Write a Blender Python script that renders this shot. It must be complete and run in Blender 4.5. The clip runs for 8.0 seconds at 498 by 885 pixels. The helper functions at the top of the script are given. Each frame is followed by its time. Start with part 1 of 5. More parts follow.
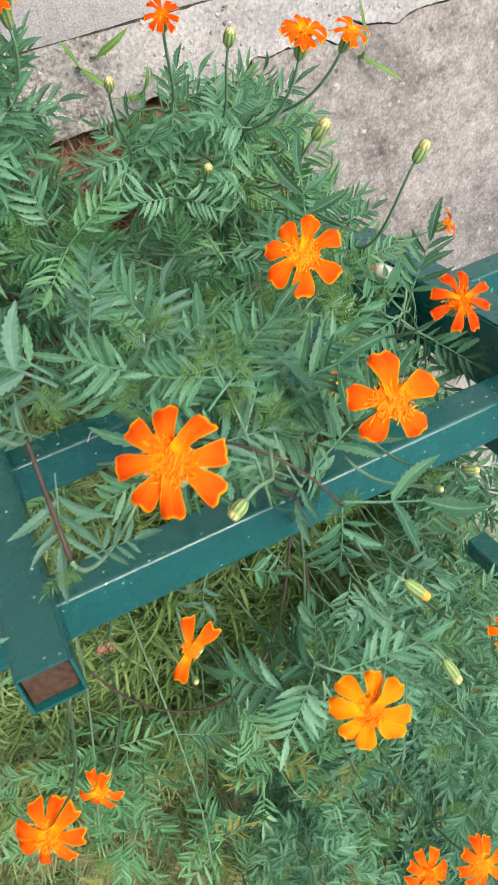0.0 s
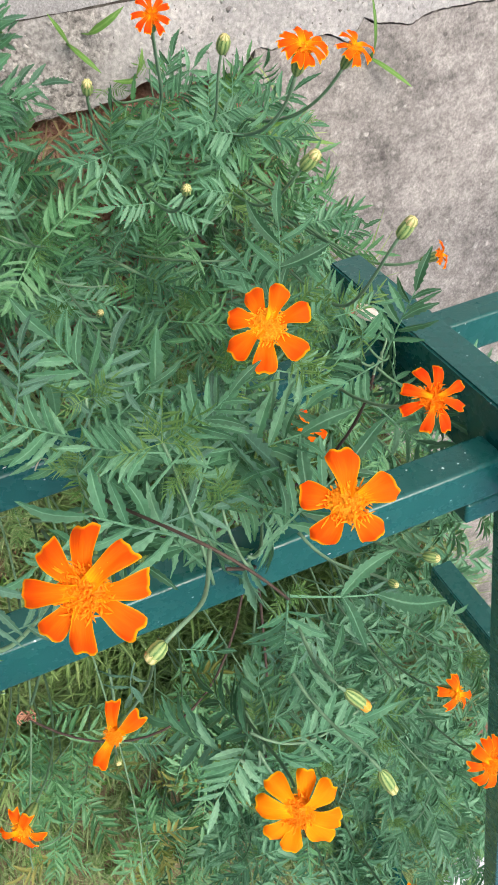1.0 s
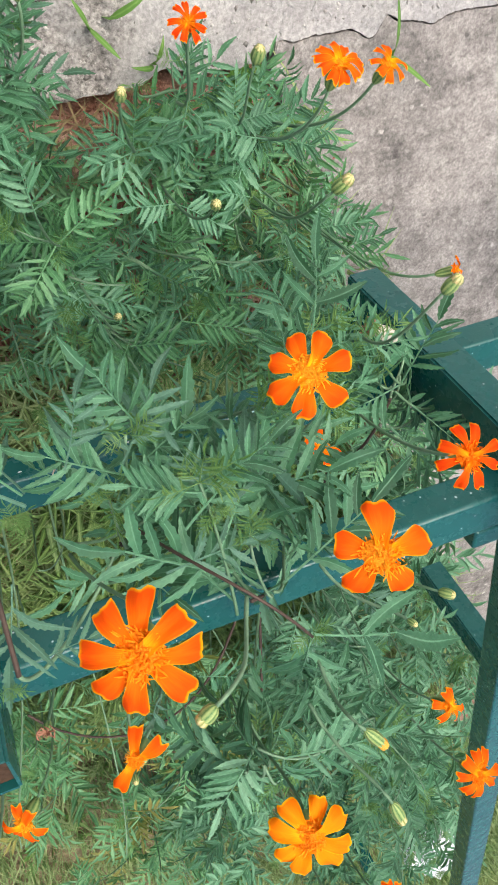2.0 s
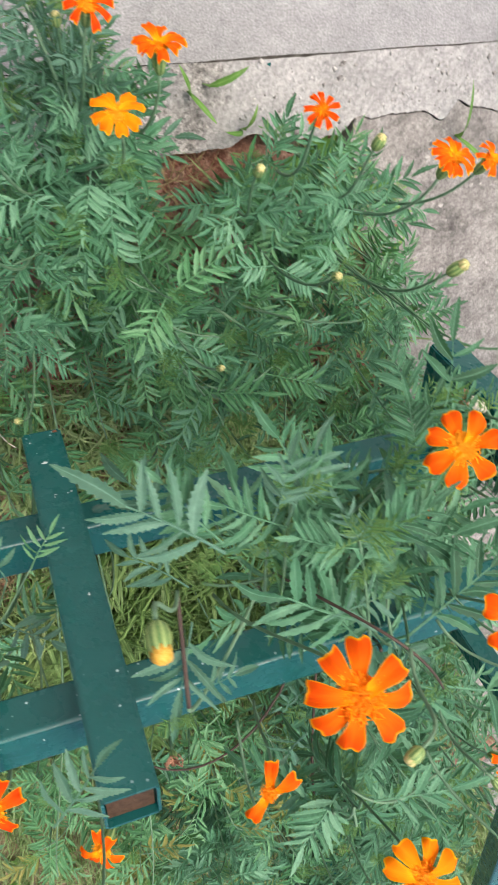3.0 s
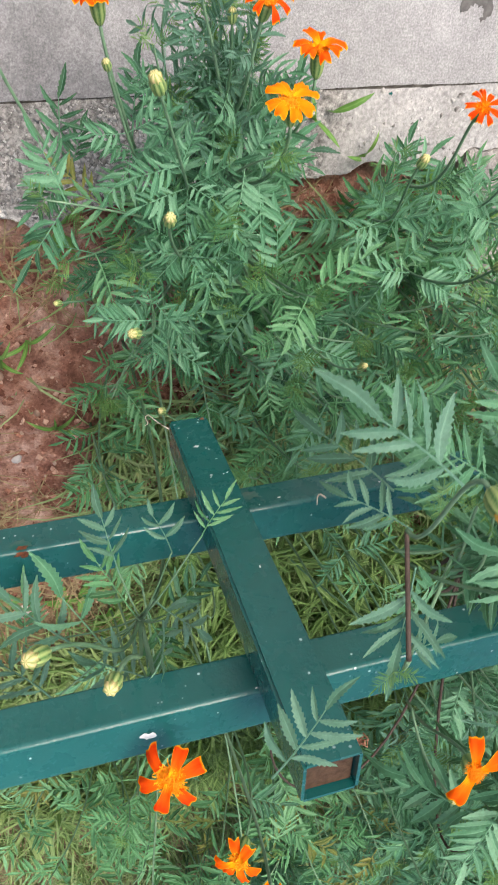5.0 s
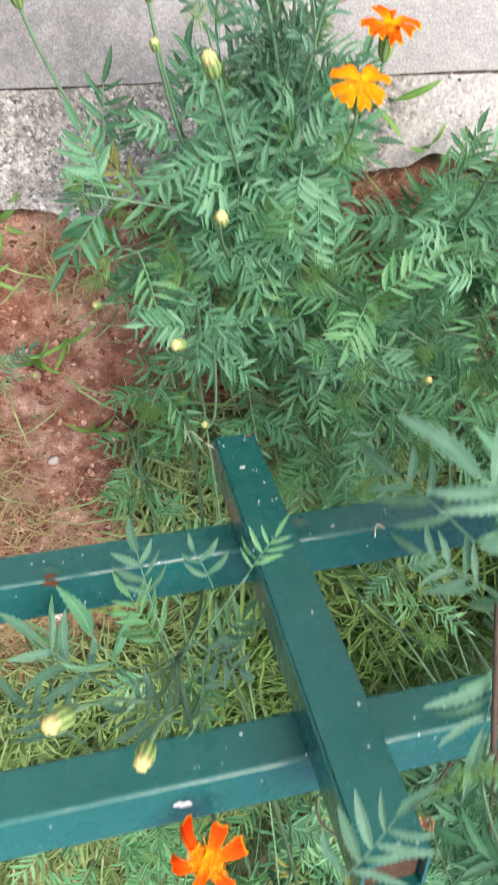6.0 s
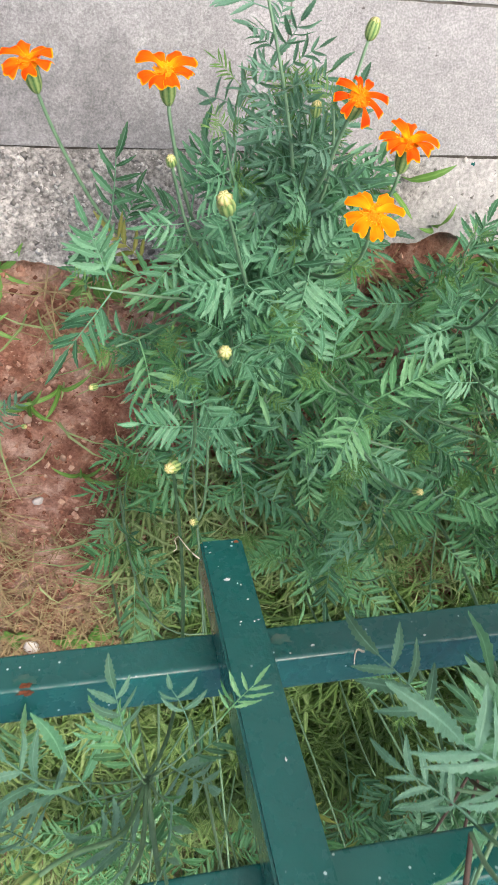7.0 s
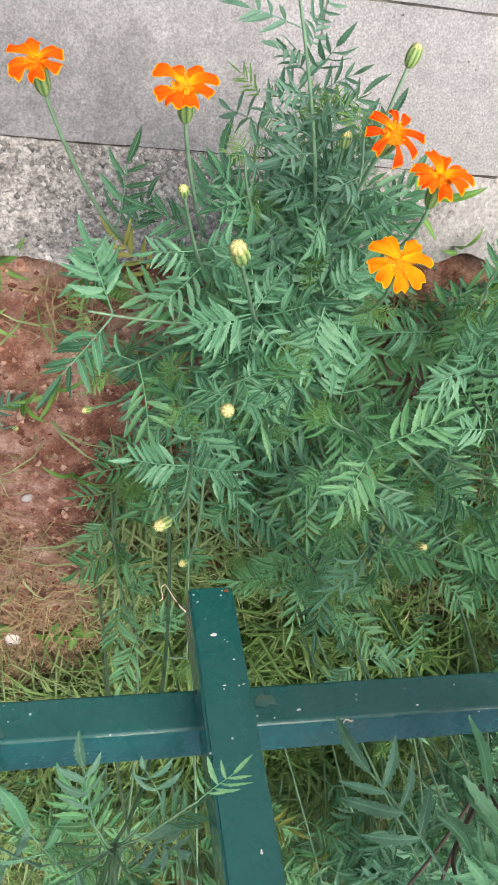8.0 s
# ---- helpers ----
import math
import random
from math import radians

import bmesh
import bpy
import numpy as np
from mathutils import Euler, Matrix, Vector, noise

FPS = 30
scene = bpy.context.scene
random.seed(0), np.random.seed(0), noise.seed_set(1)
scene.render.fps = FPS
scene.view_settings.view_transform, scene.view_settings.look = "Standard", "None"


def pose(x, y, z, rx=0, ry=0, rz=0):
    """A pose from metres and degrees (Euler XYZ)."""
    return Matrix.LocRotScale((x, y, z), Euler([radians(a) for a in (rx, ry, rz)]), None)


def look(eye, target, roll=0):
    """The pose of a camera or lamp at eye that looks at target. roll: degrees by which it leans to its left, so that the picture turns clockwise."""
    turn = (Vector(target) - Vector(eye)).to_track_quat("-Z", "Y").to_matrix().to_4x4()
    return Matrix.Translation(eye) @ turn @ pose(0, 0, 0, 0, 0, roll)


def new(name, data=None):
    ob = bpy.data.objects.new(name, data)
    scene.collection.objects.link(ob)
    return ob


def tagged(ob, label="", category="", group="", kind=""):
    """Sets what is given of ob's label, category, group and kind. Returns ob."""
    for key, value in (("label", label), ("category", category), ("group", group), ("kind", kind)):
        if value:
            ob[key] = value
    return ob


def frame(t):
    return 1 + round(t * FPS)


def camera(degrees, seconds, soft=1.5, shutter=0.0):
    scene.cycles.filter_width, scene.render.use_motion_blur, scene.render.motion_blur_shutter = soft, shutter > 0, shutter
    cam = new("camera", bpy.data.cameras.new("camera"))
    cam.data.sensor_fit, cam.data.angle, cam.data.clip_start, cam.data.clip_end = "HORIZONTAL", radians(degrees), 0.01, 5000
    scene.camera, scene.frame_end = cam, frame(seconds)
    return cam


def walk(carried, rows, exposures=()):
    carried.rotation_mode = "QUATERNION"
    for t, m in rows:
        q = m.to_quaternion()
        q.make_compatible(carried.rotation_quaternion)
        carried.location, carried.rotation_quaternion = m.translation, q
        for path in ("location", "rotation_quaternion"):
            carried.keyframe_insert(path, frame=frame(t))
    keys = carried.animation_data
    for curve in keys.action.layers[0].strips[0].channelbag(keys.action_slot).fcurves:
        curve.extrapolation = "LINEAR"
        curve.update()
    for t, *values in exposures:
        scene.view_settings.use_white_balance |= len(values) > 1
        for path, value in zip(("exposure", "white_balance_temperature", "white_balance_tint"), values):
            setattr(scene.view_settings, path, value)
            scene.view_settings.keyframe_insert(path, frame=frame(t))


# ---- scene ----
cam = camera(36.03, 8.0, 1.5, 0.3)
PATH = [
    (0, (0.0702, 0.3307, 1.0793), (0.2968, -0.2748, 0.3163), 140.55),
    (0.5, (0.1062, 0.3460, 1.0444), (0.3342, -0.2751, 0.2946), 143.53),
    (1, (0.1151, 0.3540, 1.0289), (0.3472, -0.2888, 0.2988), 145.96),
    (1.2, (0.1121, 0.3587, 1.0222), (0.3547, -0.2960, 0.3062), 145.78),
    (2.3, (0.0847, 0.4016, 0.9976), (0.3309, -0.2752, 0.3039), 149.31),
    (2.5, (0.0685, 0.4099, 0.9989), (0.3198, -0.2569, 0.2974), 149.06),
    (3, (0.0015, 0.4250, 0.9859), (0.2770, -0.2147, 0.2682), 150.55),
    (3.5, (-0.0617, 0.4440, 0.9721), (0.2219, -0.1580, 0.2257), 152.68),
    (4, (-0.0927, 0.4418, 0.9697), (0.1834, -0.1294, 0.1968), 152.96),
    (4.5, (-0.0994, 0.4196, 0.9772), (0.1614, -0.1442, 0.1935), 153.32),
    (4.7, (-0.1002, 0.3971, 0.9867), (0.1592, -0.1703, 0.2052), 152.30),
    (5.8, (-0.0841, 0.3094, 0.9654), (0.1111, -0.2451, 0.1565), 155.61),
    (6, (-0.0891, 0.3485, 0.9267), (0.1050, -0.2294, 0.1339), 157.61),
    (6.5, (-0.0875, 0.4037, 0.9082), (0.1159, -0.1774, 0.1201), 160.91),
    (7, (-0.0834, 0.4172, 0.8738), (0.1268, -0.1652, 0.0885), 160.94),
    (7.5, (-0.0764, 0.4214, 0.8339), (0.1269, -0.1723, 0.0553), 163.48),
    (8, (-0.0746, 0.4392, 0.8131), (0.1351, -0.1726, 0.0504), 165.71),
]
walk(cam, [(t, look(eye, target, roll)) for t, eye, target, roll in PATH], [(0, 0.68), (0.5, 0.62), (1.0, 0.61), (4.7, 0.63), (6.0, 1.04), (6.6, 0.92), (7.2, 0.79), (8, 0.8)])

# ---- light ----
world = bpy.data.worlds.new("sky")
scene.world = world
world.use_nodes = True
wn = world.node_tree
sky = wn.nodes.new("ShaderNodeTexSky")
sky.sky_type, sky.sun_disc = "NISHITA", False
SUN_ELEVATION, SUN_TURN = radians(63), radians(25)
sky.sun_elevation, sky.sun_rotation = SUN_ELEVATION, SUN_TURN
sky.air_density, sky.dust_density, sky.ozone_density = 1.0, 7.0, 1.0
wn.links.new(sky.outputs[0], wn.nodes["Background"].inputs[0])
wn.nodes["Background"].inputs[1].default_value = 0.14
sun = new("sun", bpy.data.lights.new("sun", "SUN"))
sun.data.energy, sun.data.angle, sun.data.color = 1.5, radians(38), (1.0, 0.97, 0.92)
toward = Vector((math.sin(SUN_TURN) * math.cos(SUN_ELEVATION), math.cos(SUN_TURN) * math.cos(SUN_ELEVATION), math.sin(SUN_ELEVATION)))
sun.matrix_world = look(toward * 30, (0, 0, 0))


# ---- materials ----
def material(name, rough=0.6, spec=0.3):
    m = bpy.data.materials.new(name)
    m.use_nodes = True
    nt = m.node_tree
    b = nt.nodes["Principled BSDF"]
    b.inputs["Roughness"].default_value = rough
    b.inputs["Specular IOR Level"].default_value = spec
    return m, nt, b


def node(nt, kind, **values):
    n = nt.nodes.new("ShaderNode" + kind)
    for key, value in values.items():
        if key == "operation":
            n.operation = value
        else:
            n.inputs[key.replace("_", " ")].default_value = value
    return n


def ramp(nt, fac, *stops):
    r = nt.nodes.new("ShaderNodeValToRGB")
    e = r.color_ramp.elements
    while len(e) < len(stops):
        e.new(0.5)
    for el, (at, col) in zip(e, stops):
        el.position, el.color = at, (*col, 1)
    nt.links.new(fac, r.inputs[0])
    return r.outputs[0]


def mix(nt, fac, a, b, blend="MIX"):
    n = nt.nodes.new("ShaderNodeMix")
    n.data_type, n.blend_type = "RGBA", blend
    for sock, value in ((n.inputs[0], fac), (n.inputs[6], a), (n.inputs[7], b)):
        if isinstance(value, (int, float)):
            sock.default_value = value
        elif isinstance(value, tuple):
            sock.default_value = (*value, 1)
        else:
            nt.links.new(value, sock)
    return n.outputs[2]


def noise_at(nt, coords, scale, detail=4.0, rough=0.55):
    n = node(nt, "TexNoise", Scale=scale, Detail=detail, Roughness=rough)
    nt.links.new(coords, n.inputs["Vector"])
    return n.outputs[0]


def coords(nt, kind="Object"):
    return nt.nodes.new("ShaderNodeTexCoord").outputs[kind]


def bump(nt, b, height, strength, distance):
    n = node(nt, "Bump", Strength=strength, Distance=distance)
    nt.links.new(height, n.inputs["Height"])
    nt.links.new(n.outputs[0], b.inputs["Normal"])


def concrete(name, light, dark, stones, grit, spotted, speckle, damp=0.0, skim=None, patches=2.6):
    """Cast concrete: broad damp patches, sandy grit and stones of uneven shape showing through."""
    m, nt, b = material(name, 0.9, 0.2)
    c = coords(nt)
    big, mid, fine = noise_at(nt, c, patches, 6, 0.65), noise_at(nt, c, grit, 8, 0.75), noise_at(nt, c, 500 - 330 * spotted, 5, 0.75)
    patch = noise_at(nt, c, 16, 5, 0.6)
    col = ramp(nt, big, (0.36, dark), (0.62, light))
    if damp:
        place = node(nt, "Mapping")
        place.inputs["Location"].default_value = (0.75, -1.6, 0)
        place.inputs["Scale"].default_value = (3.0, 7.2, 1)
        nt.links.new(c, place.inputs[0])
        wide = node(nt, "VectorMath", operation="LENGTH")
        nt.links.new(place.outputs[0], wide.inputs[0])
        edge = node(nt, "Math", operation="MULTIPLY_ADD")
        nt.links.new(noise_at(nt, c, 20, 6, 0.65), edge.inputs[0])
        edge.inputs[1].default_value = 1.6
        nt.links.new(wide.outputs["Value"], edge.inputs[2])
        wet = node(nt, "MapRange", From_Min=2.1, From_Max=0.9, To_Min=0.0, To_Max=damp)
        nt.links.new(edge.outputs[0], wet.inputs[0])
        col = mix(nt, wet.outputs[0], col, tuple(v * 0.5 for v in dark))
    col = mix(nt, 0.1 + 0.5 * spotted, col, ramp(nt, mid, (0.34, tuple(v * 0.55 for v in dark)), (0.64, tuple(min(1, v * 1.15) for v in light))))
    bend = node(nt, "TexNoise", Scale=stones * 1.4, Detail=3.0)
    nt.links.new(c, bend.inputs["Vector"])
    warped = node(nt, "VectorMath", operation="MULTIPLY_ADD")
    nt.links.new(bend.outputs["Color"], warped.inputs[0])
    warped.inputs[1].default_value = (1.1 / stones,) * 3
    nt.links.new(c, warped.inputs[2])
    vor = node(nt, "TexVoronoi", Scale=stones)
    nt.links.new(warped.outputs[0], vor.inputs["Vector"])
    tone = nt.nodes.new("ShaderNodeSeparateColor")
    nt.links.new(vor.outputs["Color"], tone.inputs[0])
    size = node(nt, "Math", operation="MULTIPLY_ADD")
    nt.links.new(tone.outputs[1], size.inputs[0])
    size.inputs[1].default_value = 0.75
    nt.links.new(vor.outputs["Distance"], size.inputs[2])
    spots = ramp(nt, size.outputs[0], (0.28, (1, 1, 1)), (0.52, (0, 0, 0)))
    stone = ramp(nt, tone.outputs[0], (0.15, tuple(v * 0.7 for v in dark)), (0.55, light), (0.95, tuple(min(1, v * 1.35) for v in light)))
    few = ramp(nt, patch, (0.4 - 0.1 * spotted, (0, 0, 0)), (0.62 - 0.1 * spotted, (0.8 * spotted,) * 3))
    col = mix(nt, mix(nt, 1.0, spots, few, "MULTIPLY"), col, stone)
    gritty = speckle
    if skim:
        sep = nt.nodes.new("ShaderNodeSeparateXYZ")
        nt.links.new(c, sep.inputs[0])
        ragged = node(nt, "Math", operation="MULTIPLY_ADD")
        nt.links.new(noise_at(nt, c, 9, 7, 0.7), ragged.inputs[0])
        ragged.inputs[1].default_value = 0.9
        nt.links.new(sep.outputs[0], ragged.inputs[2])
        kept = node(nt, "MapRange", From_Min=skim[0], From_Max=skim[0] + 0.14, To_Min=0.0, To_Max=0.8)
        nt.links.new(ragged.outputs[0], kept.inputs[0])
        coat = mix(nt, 0.3, ramp(nt, patch, (0.3, tuple(0.72 * v for v in skim[1])), (0.7, skim[1])), mid, "OVERLAY")
        col = mix(nt, kept.outputs[0], col, coat)
        less = node(nt, "MapRange", From_Min=skim[0], From_Max=skim[0] + 0.14, To_Min=speckle, To_Max=speckle * 0.42)
        nt.links.new(ragged.outputs[0], less.inputs[0])
        gritty = less.outputs[0]
    speck = ramp(nt, fine, (0.36, (0.08, 0.078, 0.075)), (0.5, (0.5, 0.5, 0.5)), (0.63, (0.97, 0.96, 0.95)))
    col = mix(nt, gritty, col, speck, "OVERLAY")
    nt.links.new(col, b.inputs["Base Color"])
    both = mix(nt, 0.5, mid, fine)
    bump(nt, b, mix(nt, 0.3 * spotted, both, spots), 0.7, 0.002 + 0.005 * spotted)
    return m


CONCRETE = concrete("smooth_concrete", (0.38, 0.372, 0.37), (0.225, 0.22, 0.222), 150, 70, 0.25, 0.34, 0.9)
ROUGH = concrete("worn_concrete", (0.4, 0.38, 0.355), (0.11, 0.102, 0.094), 95, 34, 0.95, 0.7, 0.0, (0.66, (0.43, 0.42, 0.41)))
BROWNISH = concrete("weathered_concrete", (0.385, 0.36, 0.335), (0.12, 0.112, 0.104), 80, 26, 0.9, 0.34, 0.0, None, 3.4)


def soil_material():
    m, nt, b = material("red_soil", 0.95, 0.1)
    c = coords(nt)
    big, mid, fine = noise_at(nt, c, 3.5, 4), noise_at(nt, c, 30, 6, 0.7), noise_at(nt, c, 260, 4, 0.7)
    damp = ramp(nt, mid, (0.3, (0.11, 0.05, 0.033)), (0.52, (0.31, 0.145, 0.1)), (0.75, (0.5, 0.31, 0.235)))
    dry = ramp(nt, mid, (0.3, (0.19, 0.1, 0.068)), (0.5, (0.43, 0.26, 0.2)), (0.75, (0.64, 0.47, 0.39)))
    red = mix(nt, ramp(nt, noise_at(nt, c, 7.5, 4, 0.6), (0.44, (0, 0, 0)), (0.62, (1, 1, 1))), damp, dry)
    dull = ramp(nt, mid, (0.3, (0.13, 0.1, 0.055)), (0.7, (0.33, 0.27, 0.16)))
    sep = nt.nodes.new("ShaderNodeSeparateXYZ")
    nt.links.new(c, sep.inputs[0])
    edge = node(nt, "MapRange", From_Min=-0.35, From_Max=-0.75)
    nt.links.new(sep.outputs[1], edge.inputs[0])
    wob = node(nt, "Math", operation="MULTIPLY_ADD")
    nt.links.new(big, wob.inputs[0])
    wob.inputs[1].default_value = 1.2
    wob.inputs[2].default_value = -0.6
    add = node(nt, "Math", operation="ADD")
    nt.links.new(edge.outputs[0], add.inputs[0])
    nt.links.new(wob.outputs[0], add.inputs[1])
    col = mix(nt, ramp(nt, add.outputs[0], (0.25, (0, 0, 0)), (0.75, (1, 1, 1))), red, dull)
    col = mix(nt, 0.5, col, ramp(nt, fine, (0.3, (0.2, 0.2, 0.2)), (0.7, (0.85, 0.85, 0.85))), "OVERLAY")
    nt.links.new(col, b.inputs["Base Color"])
    far = node(nt, "MapRange", From_Min=2.2, From_Max=4.0)
    away = node(nt, "VectorMath", operation="LENGTH")
    nt.links.new(c, away.inputs[0])
    nt.links.new(away.outputs["Value"], far.inputs[0])
    turf = ramp(nt, mid, (0.3, (0.05, 0.085, 0.02)), (0.7, (0.16, 0.2, 0.07)))
    nt.links.new(mix(nt, far.outputs[0], col, turf), b.inputs["Base Color"])
    bump(nt, b, mix(nt, 0.5, mid, fine), 1.0, 0.012)
    return m


SOIL = soil_material()


def crumb_material(name, *stops):
    """Loose grains, each of its own tone."""
    m, nt, b = material(name, 0.95, 0.1)
    island = nt.nodes.new("ShaderNodeNewGeometry").outputs["Random Per Island"]
    grain = noise_at(nt, coords(nt), 200, 4, 0.7)
    nt.links.new(ramp(nt, mix(nt, 0.3, island, grain), *stops), b.inputs["Base Color"])
    bump(nt, b, grain, 0.6, 0.002)
    return m


CRUMB = crumb_material("soil_crumb", (0.15, (0.11, 0.042, 0.027)), (0.55, (0.33, 0.155, 0.105)), (0.85, (0.55, 0.36, 0.27)))
GRAVEL = crumb_material("set_gravel", (0.15, (0.15, 0.14, 0.13)), (0.5, (0.33, 0.31, 0.29)), (0.85, (0.52, 0.5, 0.47)))


def paint_material():
    m, nt, b = material("green_enamel", 0.32, 0.35)
    b.inputs["Coat Weight"].default_value, b.inputs["Coat Roughness"].default_value = 0.32, 0.1
    c = coords(nt)
    big, mid, fine = noise_at(nt, c, 9, 4), noise_at(nt, c, 60, 5, 0.6), noise_at(nt, c, 330, 3)
    col = ramp(nt, big, (0.3, (0.006, 0.08, 0.074)), (0.7, (0.011, 0.106, 0.097)))
    dust = ramp(nt, mid, (0.5, (0, 0, 0)), (0.8, (0.22, 0.22, 0.22)))
    col = mix(nt, dust, col, (0.03, 0.11, 0.1))
    vor = node(nt, "TexVoronoi", Scale=120)
    nt.links.new(c, vor.inputs["Vector"])
    wear = noise_at(nt, c, 230, 3)
    ragged = node(nt, "Math", operation="MULTIPLY_ADD")
    nt.links.new(wear, ragged.inputs[0])
    ragged.inputs[1].default_value = 0.22
    nt.links.new(vor.outputs["Distance"], ragged.inputs[2])
    # pale flecks: paint chips, and glints of the gloss put into the colour
    chip = ramp(nt, ragged.outputs[0], (0.17, (1, 1, 1)), (0.23, (0, 0, 0)))
    rare = ramp(nt, noise_at(nt, c, 24, 2), (0.5, (0, 0, 0)), (0.58, (1, 1, 1)))
    col = mix(nt, mix(nt, 1.0, chip, rare, "MULTIPLY"), col, (0.5, 0.62, 0.62))
    nt.links.new(col, b.inputs["Base Color"])
    nt.links.new(ramp(nt, mid, (0.3, (0.16, 0.16, 0.16)), (0.75, (0.42, 0.42, 0.42))), b.inputs["Roughness"])
    bump(nt, b, mix(nt, 0.4, mid, fine), 0.5, 0.0015)
    return m


PAINT = paint_material()


def plain(name, lo, hi, scale, rough=0.7, spec=0.25, depth=0.0005, glow_through=0.0):
    """A grained surface between two colours, varied from piece to piece."""
    m, nt, b = material(name, rough, spec)
    c = coords(nt)
    info = nt.nodes.new("ShaderNodeObjectInfo").outputs["Random"]
    grain = noise_at(nt, c, scale, 5, 0.6)
    col = ramp(nt, mix(nt, 0.35, grain, info), (0.3, lo), (0.7, hi))
    nt.links.new(col, b.inputs["Base Color"])
    bump(nt, b, grain, 0.4, depth)
    if glow_through:
        tr = nt.nodes.new("ShaderNodeBsdfTranslucent")
        ms = nt.nodes.new("ShaderNodeMixShader")
        ms.inputs[0].default_value = glow_through
        nt.links.new(col, tr.inputs[0])
        nt.links.new(b.outputs[0], ms.inputs[1])
        nt.links.new(tr.outputs[0], ms.inputs[2])
        nt.links.new(ms.outputs[0], nt.nodes["Material Output"].inputs[0])
    return m


def leaf_material(name, dark, mid, light):
    m, nt, b = material(name, 0.45, 0.32)
    uv = coords(nt, "UV")
    info = nt.nodes.new("ShaderNodeObjectInfo").outputs["Random"]
    island = nt.nodes.new("ShaderNodeNewGeometry").outputs["Random Per Island"]
    grain = noise_at(nt, coords(nt), 9, 4)
    col = ramp(nt, mix(nt, 0.55, info, mix(nt, 0.35, island, grain)), (0.22, dark), (0.5, mid), (0.8, light))
    sep = nt.nodes.new("ShaderNodeSeparateXYZ")
    nt.links.new(uv, sep.inputs[0])
    off = node(nt, "Math", operation="SUBTRACT")
    nt.links.new(sep.outputs[0], off.inputs[0])
    off.inputs[1].default_value = 0.5
    away = node(nt, "Math", operation="ABSOLUTE")
    nt.links.new(off.outputs[0], away.inputs[0])
    vein = ramp(nt, away.outputs[0], (0.015, (0.36, 0.36, 0.36)), (0.075, (0, 0, 0)))
    col = mix(nt, vein, col, tuple(v * 1.5 for v in light))
    margin = ramp(nt, away.outputs[0], (0.4, (0, 0, 0)), (0.5, (0.14, 0.14, 0.14)))
    col = mix(nt, margin, col, tuple(v * 1.2 for v in light))
    mottle = noise_at(nt, coords(nt), 34, 4, 0.65)
    col = mix(nt, 0.32, col, ramp(nt, mottle, (0.3, (0.25, 0.25, 0.25)), (0.7, (0.75, 0.75, 0.75))), "OVERLAY")
    nt.links.new(col, b.inputs["Base Color"])
    bump(nt, b, mix(nt, 0.5, mottle, vein), 0.5, 0.003)
    tr = nt.nodes.new("ShaderNodeBsdfTranslucent")
    ms = nt.nodes.new("ShaderNodeMixShader")
    ms.inputs[0].default_value = 0.3
    nt.links.new(mix(nt, 0.5, col, (0.18, 0.34, 0.07)), tr.inputs[0])
    nt.links.new(b.outputs[0], ms.inputs[1])
    nt.links.new(tr.outputs[0], ms.inputs[2])
    nt.links.new(ms.outputs[0], nt.nodes["Material Output"].inputs[0])
    return m


LEAF_LOW = leaf_material("low_leaf", (0.034, 0.12, 0.044), (0.098, 0.275, 0.115), (0.185, 0.38, 0.19))
LEAF = leaf_material("marigold_leaf", (0.025, 0.092, 0.046), (0.084, 0.24, 0.127), (0.19, 0.385, 0.235))
LEAF_PALE = leaf_material("bluish_leaf", (0.045, 0.115, 0.074), (0.09, 0.208, 0.14), (0.15, 0.29, 0.208))
LEAF_OLD = leaf_material("yellowing_leaf", (0.09, 0.13, 0.025), (0.17, 0.19, 0.045), (0.26, 0.25, 0.07))
LEAF_TIP = leaf_material("young_leaf", (0.06, 0.16, 0.035), (0.11, 0.23, 0.06), (0.18, 0.31, 0.1))
BLADE = leaf_material("grass_blade", (0.07, 0.135, 0.036), (0.155, 0.238, 0.08), (0.31, 0.375, 0.17))
LUSH = leaf_material("lush_grass", (0.07, 0.14, 0.034), (0.14, 0.235, 0.068), (0.26, 0.34, 0.12))
WEED = leaf_material("broad_weed_leaf", (0.06, 0.16, 0.03), (0.12, 0.26, 0.05), (0.2, 0.36, 0.09))
STRAW = plain("dry_straw", (0.16, 0.11, 0.05), (0.42, 0.33, 0.18), 60, 0.8)
STEM = plain("green_stem", (0.075, 0.16, 0.08), (0.17, 0.28, 0.17), 90, 0.55, 0.3, 0.0003, 0.0)
LITTER = crumb_material("dead_leaf", (0.15, (0.16, 0.1, 0.05)), (0.5, (0.38, 0.3, 0.18)), (0.85, (0.6, 0.53, 0.38)))
WOODY = plain("purple_brown_stem", (0.03, 0.02, 0.016), (0.085, 0.058, 0.044), 120, 0.6)
